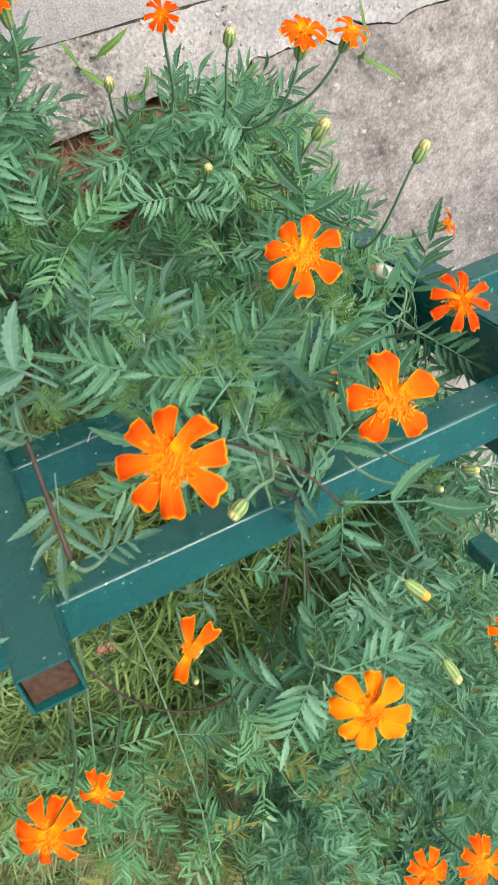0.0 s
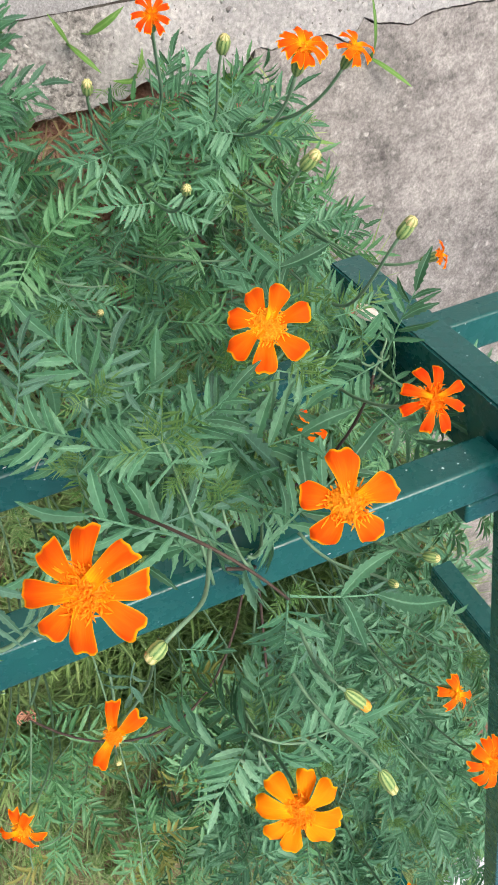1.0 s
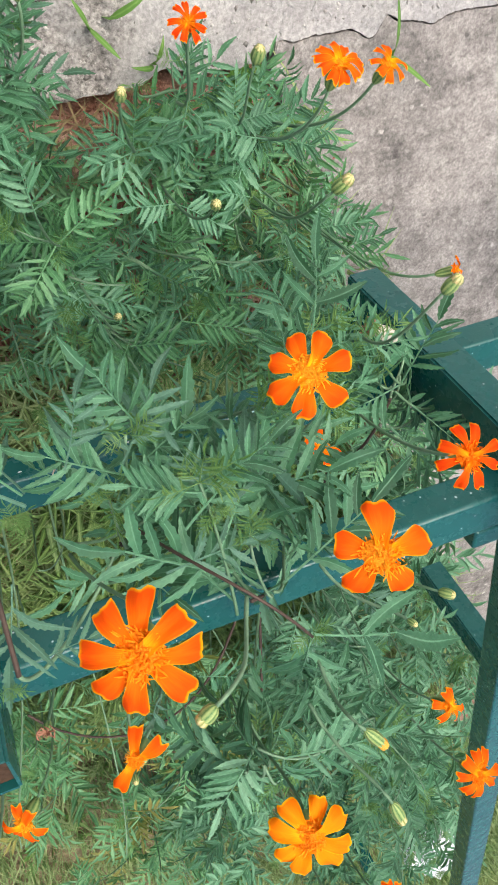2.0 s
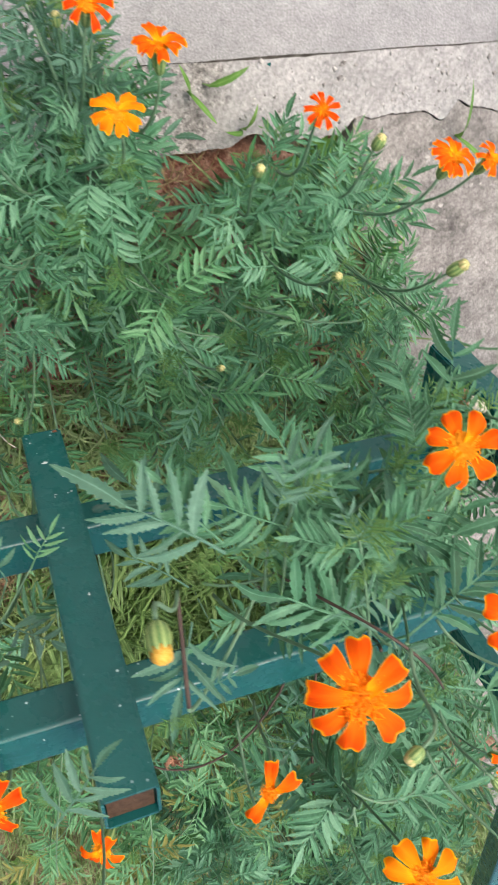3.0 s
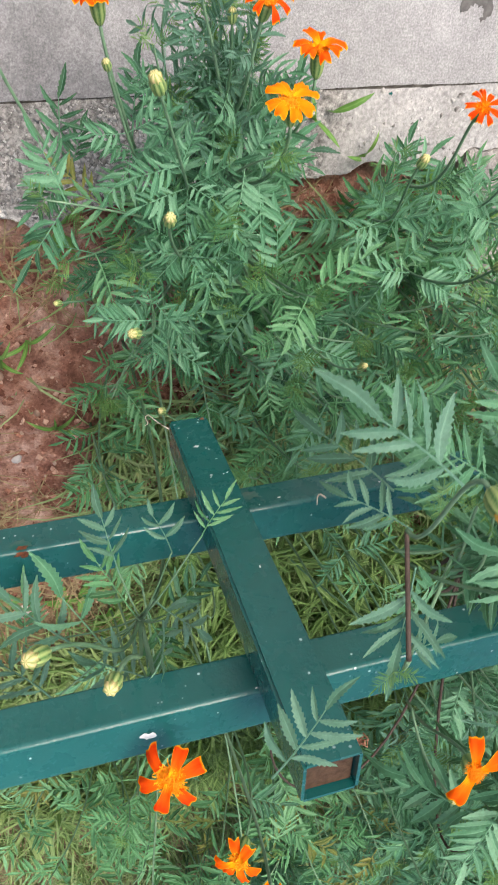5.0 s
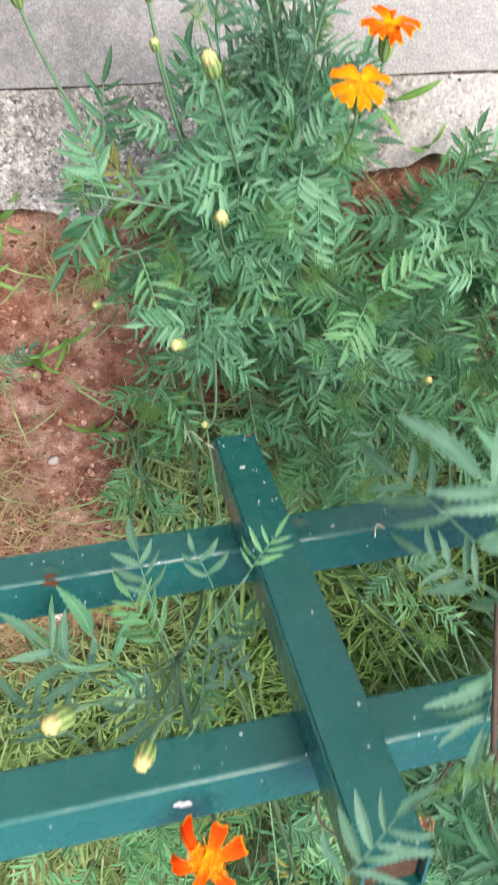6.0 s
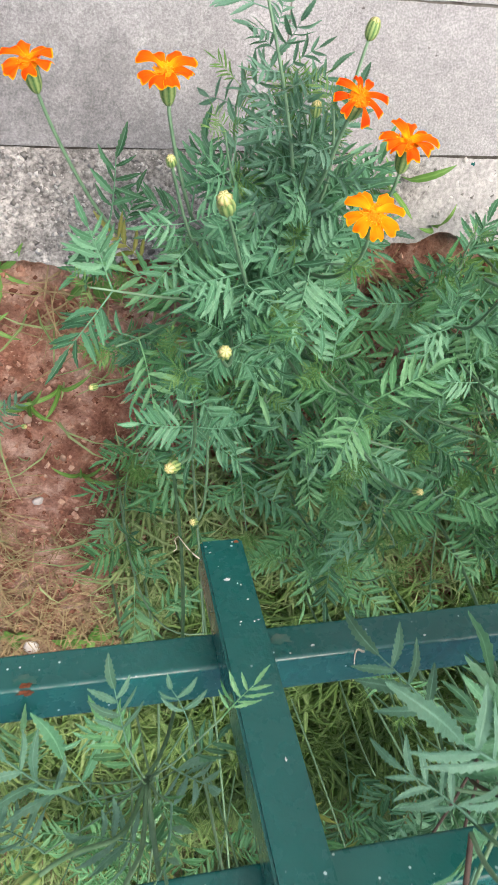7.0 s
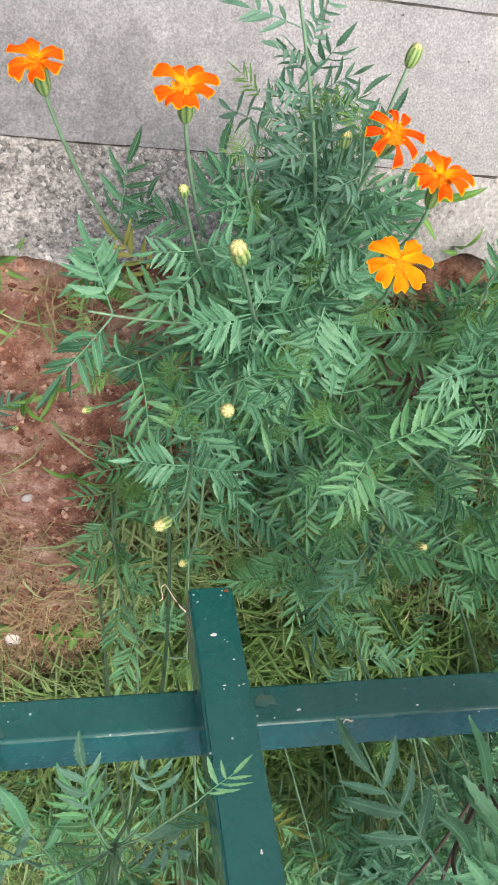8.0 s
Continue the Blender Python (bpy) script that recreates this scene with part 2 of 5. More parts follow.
def striped(name, lo, hi, stripes):
    """Green with pale ribs that run along the head."""
    m, nt, b = material(name, 0.5, 0.3)
    turn = nt.nodes.new("ShaderNodeTexGradient")
    turn.gradient_type = "RADIAL"
    c = coords(nt)
    nt.links.new(c, turn.inputs[0])
    many = node(nt, "Math", operation="MULTIPLY")
    nt.links.new(turn.outputs["Fac"], many.inputs[0])
    many.inputs[1].default_value = stripes
    wave = node(nt, "Math", operation="PINGPONG")
    nt.links.new(many.outputs[0], wave.inputs[0])
    wave.inputs[1].default_value = 0.5
    grain = noise_at(nt, c, 12, 4)
    rib = node(nt, "Math", operation="MULTIPLY_ADD")
    nt.links.new(grain, rib.inputs[0])
    rib.inputs[1].default_value = 0.5
    nt.links.new(wave.outputs[0], rib.inputs[2])
    nt.links.new(ramp(nt, rib.outputs[0], (0.25, lo), (0.7, hi)), b.inputs["Base Color"])
    return m


CALYX = striped("calyx", (0.06, 0.16, 0.045), (0.33, 0.42, 0.15), 8)
BUD_TIP = striped("bud_tip", (0.2, 0.27, 0.07), (0.72, 0.58, 0.28), 7)
BUD_ORANGE = plain("opening_bud", (0.6, 0.3, 0.03), (0.85, 0.58, 0.16), 14, 0.6)
WITHERED = plain("withered_petals", (0.2, 0.09, 0.05), (0.5, 0.27, 0.18), 120, 0.8)
POD = plain("dry_pod", (0.5, 0.42, 0.33), (0.78, 0.72, 0.64), 80, 0.7)
FLORET = plain("disc_floret", (0.98, 0.3, 0.005), (1.0, 0.6, 0.03), 9, 0.6, 0.15, 0.0003, 0.45)
RUST = plain("rust", (0.07, 0.026, 0.014), (0.32, 0.1, 0.04), 400, 0.9)
BARE = plain("weathered_paint", (0.01, 0.1, 0.085), (0.13, 0.16, 0.13), 110, 0.7)
DROP = plain("white_dropping", (0.6, 0.6, 0.58), (0.85, 0.85, 0.83), 120, 0.7)
STONE = plain("pebble_stone", (0.18, 0.1, 0.07), (0.5, 0.36, 0.27), 60, 0.85, 0.2, 0.001)
PALE_STONE = plain("pale_stone", (0.42, 0.38, 0.35), (0.68, 0.63, 0.58), 60, 0.85, 0.2, 0.001)
PLASTIC = plain("white_plastic", (0.38, 0.41, 0.44), (0.62, 0.64, 0.66), 20, 0.35, 0.4)
DIRT = plain("tube_dirt", (0.03, 0.017, 0.01), (0.1, 0.06, 0.038), 240, 0.95, 0.2, 0.004)
JOINT = plain("joint_grit", (0.06, 0.053, 0.046), (0.3, 0.28, 0.25), 60, 0.95, 0.1, 0.003)
STAIN = plain("tar_stain", (0.085, 0.08, 0.076), (0.2, 0.19, 0.18), 90, 0.9)


def petal_material(name, inner, outer, tip):
    m, nt, b = material(name, 0.7, 0.08)
    uv = coords(nt, "UV")
    sep = nt.nodes.new("ShaderNodeSeparateXYZ")
    nt.links.new(uv, sep.inputs[0])
    info = nt.nodes.new("ShaderNodeObjectInfo").outputs["Random"]
    streak = node(nt, "TexNoise", Scale=1.0, Detail=4.0)
    mp = node(nt, "Mapping")
    mp.inputs["Scale"].default_value = (14, 2.2, 1)
    nt.links.new(uv, mp.inputs[0])
    nt.links.new(mp.outputs[0], streak.inputs["Vector"])
    along = node(nt, "Math", operation="MULTIPLY_ADD")
    nt.links.new(streak.outputs[0], along.inputs[0])
    along.inputs[1].default_value = 0.5
    shift = node(nt, "Math", operation="MULTIPLY_ADD")
    nt.links.new(info, shift.inputs[0])
    shift.inputs[1].default_value = 0.22
    shift.inputs[2].default_value = -0.36
    nt.links.new(shift.outputs[0], along.inputs[2])
    add = node(nt, "Math", operation="ADD")
    nt.links.new(sep.outputs[1], add.inputs[0])
    nt.links.new(along.outputs[0], add.inputs[1])
    col = ramp(nt, add.outputs[0], (0.08, inner), (0.36, outer), (0.92, tip))
    off = node(nt, "Math", operation="SUBTRACT")
    nt.links.new(sep.outputs[0], off.inputs[0])
    off.inputs[1].default_value = 0.5
    away = node(nt, "Math", operation="ABSOLUTE")
    nt.links.new(off.outputs[0], away.inputs[0])
    rim = node(nt, "Math", operation="MAXIMUM")
    nt.links.new(away.outputs[0], rim.inputs[0])
    half = node(nt, "Math", operation="SUBTRACT")
    nt.links.new(sep.outputs[1], half.inputs[0])
    half.inputs[1].default_value = 0.49
    nt.links.new(half.outputs[0], rim.inputs[1])
    edge = ramp(nt, rim.outputs[0], (0.45, (0, 0, 0)), (0.492, (0.85, 0.85, 0.85)))
    col = mix(nt, edge, col, tuple(0.9 * v for v in inner))
    nt.links.new(col, b.inputs["Base Color"])
    bump(nt, b, streak.outputs[0], 0.35, 0.0012)
    tr = nt.nodes.new("ShaderNodeBsdfTranslucent")
    ms = nt.nodes.new("ShaderNodeMixShader")
    ms.inputs[0].default_value = 0.22
    nt.links.new(col, tr.inputs[0])
    nt.links.new(b.outputs[0], ms.inputs[1])
    nt.links.new(tr.outputs[0], ms.inputs[2])
    nt.links.new(ms.outputs[0], nt.nodes["Material Output"].inputs[0])
    return m


ORANGE = petal_material("orange_petal", (1.0, 0.42, 0.005), (0.93, 0.16, 0.002), (0.84, 0.08, 0.002))
RED_ORANGE = petal_material("red_orange_petal", (1.0, 0.36, 0.006), (0.86, 0.1, 0.002), (0.72, 0.045, 0.002))
LIGHT_ORANGE = petal_material("light_orange_petal", (1.0, 0.48, 0.008), (1.0, 0.29, 0.003), (0.95, 0.2, 0.002))


# ---- mesh helpers ----
def mesh_of(name, bm, *mats, smooth=True):
    me = bpy.data.meshes.new(name)
    bm.to_mesh(me)
    bm.free()
    for m in mats:
        me.materials.append(m)
    if smooth:
        me.polygons.foreach_set("use_smooth", [True] * len(me.polygons))
    return me


def data_mesh(name, verts, faces, *mats, uvs=None, slots=None, smooth=True):
    me = bpy.data.meshes.new(name)
    me.from_pydata([tuple(v) for v in verts], [], faces)
    if uvs is not None:
        layer = me.uv_layers.new(name="UVMap")
        flat = np.array(uvs, float)[[i for f in faces for i in f]]
        layer.data.foreach_set("uv", flat.ravel())
    for m in mats:
        me.materials.append(m)
    if slots is not None:
        me.polygons.foreach_set("material_index", slots)
    if smooth:
        me.polygons.foreach_set("use_smooth", [True] * len(me.polygons))
    me.update()
    return me


def part(name, bm, mat, parent, label="", smooth=False):
    """One mesh object under a thing or a part; bm is a bmesh or ready mesh data. Its place is given in the parent's own space."""
    me = mesh_of(name, bm, mat, smooth=smooth) if isinstance(bm, bmesh.types.BMesh) else bm
    ob = new(name, me)
    ob.parent = parent
    if label:
        tagged(ob, label)
    return ob


def thing(name, at, label, category, group="", kind=""):
    ob = new(name)
    ob.empty_display_size = 0.02
    ob.location = at
    return tagged(ob, label, category, group, kind)


def under(parent, m):
    """The pose, in the parent's own space, of a world pose; the parent only stands somewhere, unturned."""
    return Matrix.Translation(-parent.location) @ m


def box_bm(lo, hi, bevel=0.003, segments=4):
    bm = bmesh.new()
    bmesh.ops.create_cube(bm, size=1)
    size, mid = Vector(hi) - Vector(lo), (Vector(hi) + Vector(lo)) / 2
    for v in bm.verts:
        v.co = Vector(a * b for a, b in zip(v.co, size)) + mid
    if bevel:
        bmesh.ops.bevel(bm, geom=bm.edges[:], offset=bevel, segments=segments, affect="EDGES", profile=0.5)
    return bm


def bezier(a, b, c, d, n):
    t = np.linspace(0, 1, n)[:, None]
    a, b, c, d = (np.array(p, float) for p in (a, b, c, d))
    return (1 - t) ** 3 * a + 3 * (1 - t) ** 2 * t * b + 3 * (1 - t) * t * t * c + t**3 * d


def tube(line, r0, r1, sides=5):
    """Vertices and faces of a tapered round stalk along a line."""
    verts, faces = [], []
    line = np.asarray(line, float)
    n = len(line)
    for i, p in enumerate(line):
        d = line[min(i + 1, n - 1)] - line[max(i - 1, 0)]
        d /= np.linalg.norm(d) + 1e-9
        s = np.cross(d, (0.31, 0.17, 0.93) if abs(d[2]) < 0.9 else (1, 0, 0))
        s /= np.linalg.norm(s)
        u = np.cross(s, d)
        r = r0 + (r1 - r0) * i / (n - 1)
        for k in range(sides):
            a = 2 * math.pi * k / sides
            verts.append(p + r * (math.cos(a) * s + math.sin(a) * u))
    for i in range(n - 1):
        for k in range(sides):
            a, b = i * sides + k, i * sides + (k + 1) % sides
            faces.append((a, b, b + sides, a + sides))
    faces.append(tuple(range(sides))[::-1])
    faces.append(tuple((n - 1) * sides + k for k in range(sides)))
    return verts, faces


# ---- ground ----
def spaced(lo, hi, near_lo, near_hi, step):
    inner = np.arange(near_lo, near_hi + step / 2, step)
    out = [inner]
    far, at = [], near_hi
    while at < hi:
        step *= 1.35
        at += step
        far.append(min(at, hi))
    out.append(np.array(far))
    step, near, at = inner[1] - inner[0], [], near_lo
    while at > lo:
        step *= 1.35
        at -= step
        near.append(max(at, lo))
    return np.concatenate([near[::-1], *out])


def ground_height(x, y):
    if y > 0.1 or x > 0.61 - 0.343 * min(0.098, y) + 0.04:
        return -0.03
    p = Vector((x * 6, y * 6, 0))
    q = Vector((x * 38, y * 38, 3))
    return 0.018 * noise.noise(p) + 0.011 * noise.noise(q) + 0.005 * noise.noise(q * 3.1) - 0.035 * max(0.0, 1 - abs(y - 0.085) / 0.06)


def ground():
    xs, ys = spaced(-60, 60, -0.6, 0.8, 0.007), spaced(-60, 60, -1.2, 0.12, 0.007)
    verts = [(x, y, ground_height(x, y)) for y in ys for x in xs]
    w = len(xs)
    faces = [(j * w + i, j * w + i + 1, (j + 1) * w + i + 1, (j + 1) * w + i) for j in range(len(ys) - 1) for i in range(w - 1)]
    tagged(new("ground", data_mesh("ground", verts, faces, SOIL)), "dry red-brown soil with crumbs and straw", "ground", kind="structure")


def slab(name, x0, x1, y0, y1, mat, label, ragged=(0, 0, 0, 0), top=0.02, thick=0.07, seed=0, slant=0.0, south=None, north=None):
    """A cast concrete slab with worn edges; ragged: how far each side (south, east, north, west) is broken."""
    rng = random.Random(seed)
    outline = []

    def side(ax, ay, bx, by, amount):
        length = math.hypot(bx - ax, by - ay)
        stops = np.linspace(0, 1, max(2, int(min(length, 6.0) / 0.012)) if amount else 2, endpoint=False)
        if amount and abs(bx - ax) > 10:
            near = sorted((np.arange(max(min(ax, bx) + 0.01, -0.8), min(max(ax, bx) - 0.01, 1.6), 0.005) - ax) / (bx - ax))
            stops = np.concatenate([[t for t in stops[::6] if t < near[0]], near, [t for t in stops[::6] if t > near[-1]]])
        nx, ny = (by - ay) / length, -(bx - ax) / length
        for i, t in enumerate(stops):
            p = Vector(((ax + (bx - ax) * t) * 9, (ay + (by - ay) * t) * 9, seed))
            off = amount * (noise.noise(p) + 0.45 * noise.noise(p * 3.7) + 0.25 * noise.noise(p * 9)) if 0 < i else 0
            outline.append((ax + (bx - ax) * t + nx * off, ay + (by - ay) * t + ny * off))

    side(x0 + slant, y0, x1, y0, ragged[0])
    if south:
        outline[:] = [(x, y + south(x)) for x, y in outline]
    side(x1, y0, x1, y1, ragged[1])
    start = len(outline)
    side(x1, y1, x0, y1, ragged[2])
    if north:
        outline[start:] = [(x, y + north(x)) for x, y in outline[start:]]
    side(x0, y1, x0 + slant, y0, ragged[3])
    bm = bmesh.new()
    low = [bm.verts.new((x, y, top - thick)) for x, y in outline]
    high = [bm.verts.new((x, y, top)) for x, y in outline]
    cap = bm.faces.new(high)
    bm.faces.new(low[::-1])
    n = len(outline)
    for i in range(n):
        bm.faces.new((low[i], low[(i + 1) % n], high[(i + 1) % n], high[i]))
    rim = [e for e in cap.edges]
    bmesh.ops.bevel(bm, geom=rim, offset=0.0016, segments=2, affect="EDGES")
    bmesh.ops.triangulate(bm, faces=[f for f in bm.faces if len(f.verts) > 4])
    ob = new(name, mesh_of(name, bm, mat, smooth=False))
    return tagged(ob, label, "paving", kind="structure")


ground()


def broken(x):
    """How far the kerb strip's front edge wanders: chipped out in bays, with a step where the corner paving begins."""
    p = Vector((x * 9, 0.5, 3))
    step = 0.022 * min(1, max(0, (x - 0.1) / 0.2)) + 0.02 * min(1, max(0, (x - 0.494) / 0.014))
    bays = 0.0
    for at, half, deep in ((0.37, 0.022, 0.015), (-0.07, 0.03, -0.02), (0.652, 0.018, -0.013), (0.676, 0.011, 0.022), (0.75, 0.025, -0.009)):
        bays += deep * math.exp(-(((x - at) / half) ** 2))
    return step + bays + 0.006 * (noise.noise(p) + 0.8 * noise.noise(p * 3.7) + 0.8 * noise.noise(p * 9))


slab("pavement_strip", -25.0, 25.0, 0.058, 0.1835, ROUGH, "worn grey concrete kerb strip with exposed gravel", (0.0001, 0.0, 0.003, 0), seed=3, south=broken)
slab("pavement_slab", -25.0, 0.1432, 0.186, 0.338, CONCRETE, "smooth grey concrete slab, darkened by damp", (0.002, 0.0015, 0.002, 0), top=0.023, seed=5)
slab("pavement_slab", 0.1448, 25.0, 0.186, 0.338, CONCRETE, "smooth grey concrete slab with a tar stain", (0.002, 0, 0.002, 0.0015), top=0.022, seed=6)
slab("pavement_back", -25.0, 25.0, 0.341, 25.0, CONCRETE, "smooth grey concrete pavement slab", (0.0015, 0, 0, 0), top=0.024, seed=7)
slab("pavement_corner", 0.507, 25.0, -5.0, 0.0548, BROWNISH, "weathered concrete paving with a broken edge", (0, 0, 0.0001, 0.03), top=0.018, seed=8, slant=1.75, north=broken)


def joint_dirt():
    """Sand and grit packed into the joints between the slabs."""
    for lo, hi in (((-25, 0.18, -0.02), (25, 0.188, 0.0194)), ((-25, 0.336, -0.02), (25, 0.343, 0.0212)), ((0.142, 0.189, -0.02), (0.146, 0.335, 0.0205))):
        tagged(new("joint", mesh_of("joint", box_bm(lo, hi, 0), JOINT)), "brown grit packed in the paving joint", "joint", kind="structure")


joint_dirt()


def set_gravel():
    """Stones of the worn strip that stand a little proud of it."""
    rng = random.Random(8)
    verts, faces = [], []
    while len(verts) < 6 * 3800:
        x, y = rng.uniform(-0.5, 0.9), rng.uniform(0.05, 0.18)
        if y < 0.066 + broken(x) or (x > 0.18 and rng.random() < 0.85) or noise.noise(Vector((x * 16, y * 16, 2))) < rng.uniform(-0.6, 0.35):
            continue
        s = 0.0009 + 0.0034 * rng.random() ** 3
        base = len(verts)
        for d in ((1, 0, 0), (0, 1, 0), (-1, 0, 0), (0, -1, 0), (0, 0, 0.45), (0, 0, -0.8)):
            verts.append(np.array((x, y, 0.02)) + np.array(d) * s * rng.uniform(0.6, 1.4) + np.array((rng.uniform(-0.4, 0.4), rng.uniform(-0.4, 0.4), 0)) * s)
        for k in range(4):
            faces += [(base + k, base + (k + 1) % 4, base + 4), (base + (k + 1) % 4, base + k, base + 5)]
    tagged(new("gravel", data_mesh("gravel", verts, faces, GRAVEL, smooth=True)), "grey gravel bared in the worn kerb strip", "gravel", kind="stuff")


set_gravel()


# ---- fence ----
def hollow_post(lo, hi, wall=0.0026, bevel=0.0018):
    """A square tube, open at its top, with rounded edges."""
    bm = box_bm(lo, hi, 0)
    top = max(bm.faces, key=lambda f: f.calc_center_median().z)
    inset = bmesh.ops.inset_region(bm, faces=[top], thickness=wall)
    sunk = bmesh.ops.extrude_face_region(bm, geom=[top])
    bmesh.ops.delete(bm, geom=[top], context="FACES")
    bmesh.ops.translate(bm, verts=[g for g in sunk["geom"] if isinstance(g, bmesh.types.BMVert)], vec=(0, 0, -0.05))
    tall = [e for e in bm.edges if abs(e.verts[0].co.x - e.verts[1].co.x) < 1e-6 and abs(e.verts[0].co.y - e.verts[1].co.y) < 1e-6 and e.calc_length() > 0.1]
    bmesh.ops.bevel(bm, geom=tall, offset=bevel, segments=2, affect="EDGES")
    return bm


def fence():
    f = thing("garden_fence", (0, 0, 0), "dark green painted steel tube fence, chipped and rusting", "fence")
    for z in (0.507, 0.673):
        part("rail", box_bm((-1.6, -0.063, z), (0.4105, -0.027, z + 0.031)), PAINT, f)
        part("rail", box_bm((0.4445, -0.063, z), (1.6, -0.027, z + 0.031)), PAINT, f)
    part("corner_post", hollow_post((0.411, -0.063, 0.428), (0.444, 0.006, 0.779)), PAINT, f)
    for x in (-1.26, -0.84, -0.42, 0.0, 0.82, 1.24):
        part("picket", hollow_post((x, -0.026, 0.445), (x + 0.033, 0.006, 0.779)), PAINT, f)
    part("corner_plate", box_bm((0.381, -0.085, 0.671), (0.5, -0.0645, 0.7025)), PAINT, f)
    side = math.atan2(0.1, 1.0)
    for z in (0.672,):
        bm = box_bm((0, -2.2, z), (0.036, -0.02, z + 0.031))
        bmesh.ops.transform(bm, matrix=pose(0.426, -0.066, 0, 0, 0, math.degrees(side)), verts=bm.verts)
        part("side_rail", bm, PAINT, f)
    for x, y in ((0.6, -0.53),):
        part("picket", hollow_post((x - 0.048, y - 0.016, 0.43), (x - 0.016, y + 0.016, 0.782)), PAINT, f)
    for x in (-0.84, -0.42, 0.0):
        part("fill", box_bm((x + 0.0028, -0.0232, 0.73), (x + 0.0302, 0.0032, 0.7742), 0), DIRT, f, "soil and dust caught in the open tube")
    for x, y in ((-1.63, -0.045), (1.63, -0.045), (0.664, -2.3)):
        part("post", hollow_post((x - 0.02, y - 0.02, -0.1), (x + 0.02, y + 0.02, 0.8)), PAINT, f)
    return f


def blotch(name, at, normal, size, mat, parent, label, seed, long=1.0):
    """A thin flake or stain with an uneven outline lying on a face."""
    rng = random.Random(seed)
    bm = bmesh.new()
    n = 18
    ring = []
    for i in range(n):
        a = 2 * math.pi * i / n
        r = size * (0.6 + 0.4 * noise.noise(Vector((math.cos(a) * 1.6, math.sin(a) * 1.6, seed))) + rng.uniform(-0.12, 0.12))
        ring.append(bm.verts.new((math.cos(a) * r * long, math.sin(a) * r, 0.0002)))
    mid = bm.verts.new((0, 0, 0.0007))
    for i in range(n):
        bm.faces.new((ring[i], ring[(i + 1) % n], mid))
    ob = part(name, bm, mat, parent, label, smooth=True)
    ob.matrix_basis = Matrix.Translation(at) @ Vector(normal).to_track_quat("Z", "Y").to_matrix().to_4x4()
    return ob


FENCE = fence()
blotch("bare_ring", (-0.131, -0.0268, 0.531), (0, 1, 0), 0.0075, BARE, FENCE, "pale worn ring round the rust", 12, 1.7)
blotch("rust_spot", (-0.131, -0.0263, 0.5352), (0, 1, 0), 0.0036, RUST, FENCE, "orange-brown rust spot", 1, 2.0)
blotch("rust_spot", (-0.131, -0.0298, 0.5384), (0, 0, 1), 0.0044, RUST, FENCE, "orange-brown rust spot", 2, 1.9)
blotch("worn_patch", (0.05, -0.0266, 0.521), (0, 1, 0), 0.007, BARE, FENCE, "weathered dusty patch in the paint", 3, 1.9)
blotch("white_dropping", (-0.068, -0.044, 0.7043), (0, 0, 1), 0.006, DROP, FENCE, "dried white dropping", 4, 1.3)
blotch("paint_chip", (0.014, 0.0062, 0.487), (0, 1, 0), 0.0021, DROP, FENCE, "pale paint chip", 5, 2.0)
blotch("paint_chip", (0.022, 0.0062, 0.634), (0, 1, 0), 0.002, DROP, FENCE, "pale paint chip", 6, 0.7)
blotch("rust_spot", (0.028, 0.0062, 0.4485), (0, 1, 0), 0.003, RUST, FENCE, "rusty corner", 7, 1.0)
r = random.Random(19)
for k in range(26):
    z = r.choice((0.507, 0.673))
    at, face = ((r.uniform(-0.3, 0.38), -0.0268, z + r.uniform(0.016, 0.029)), (0, 1, 0)) if k < 12 else ((r.uniform(-0.3, 0.38), r.uniform(-0.06, -0.03), z + 0.0312), (0, 0, 1)) if k < 17 else ((r.uniform(0.004, 0.03), 0.0062, 0.45 + 0.09 * r.random() ** 2), (0, 1, 0))
    blotch("paint_chip", at, face, r.uniform(0.0005, 0.0012), DROP, FENCE, "pale paint chip", 60 + k, r.uniform(0.7, 2.2))


# ---- leaves ----
def leaflet(length, width, teeth, rng, droop, deep=0.16):
    """A lance-shaped leaflet along +y with sharp teeth that point forward, folded a little at its midrib."""
    rows = []
    for i in range(teeth):
        rows += [((i + 0.02) / teeth, 1 - deep), ((i + 0.8) / teeth, 1 + 0.8 * deep)]
    bow = rng.uniform(-0.08, 0.08)
    twist = rng.uniform(-0.25, 0.25)
    verts, uvs, faces = [], [], []
    for t, tooth in rows:
        w = width * (0.13 + 0.87 * math.sin(math.pi * t**0.88) ** 0.85) * tooth
        z = -droop * t * t * length + 0.012 * length * math.sin(9 * t + bow * 60)
        mid = bow * length * math.sin(math.pi * t)
        for side in (-1, 0, 1):
            verts.append((mid + side * w / 2, length * t, z + abs(side) * w * 0.2 + side * w * 0.5 * twist * t))
            uvs.append((0.5 + 0.5 * side, t))
    verts.append((0, length * 1.03, -droop * length))
    uvs.append((0.5, 1))
    k = len(rows)
    for i in range(k - 1):
        a = 3 * i
        faces += [(a, a + 1, a + 4, a + 3), (a + 1, a + 2, a + 5, a + 4)]
    a = 3 * (k - 1)
    faces += [(a, a + 1, a + 3), (a + 1, a + 2, a + 3)]
    return np.array(verts), uvs, faces


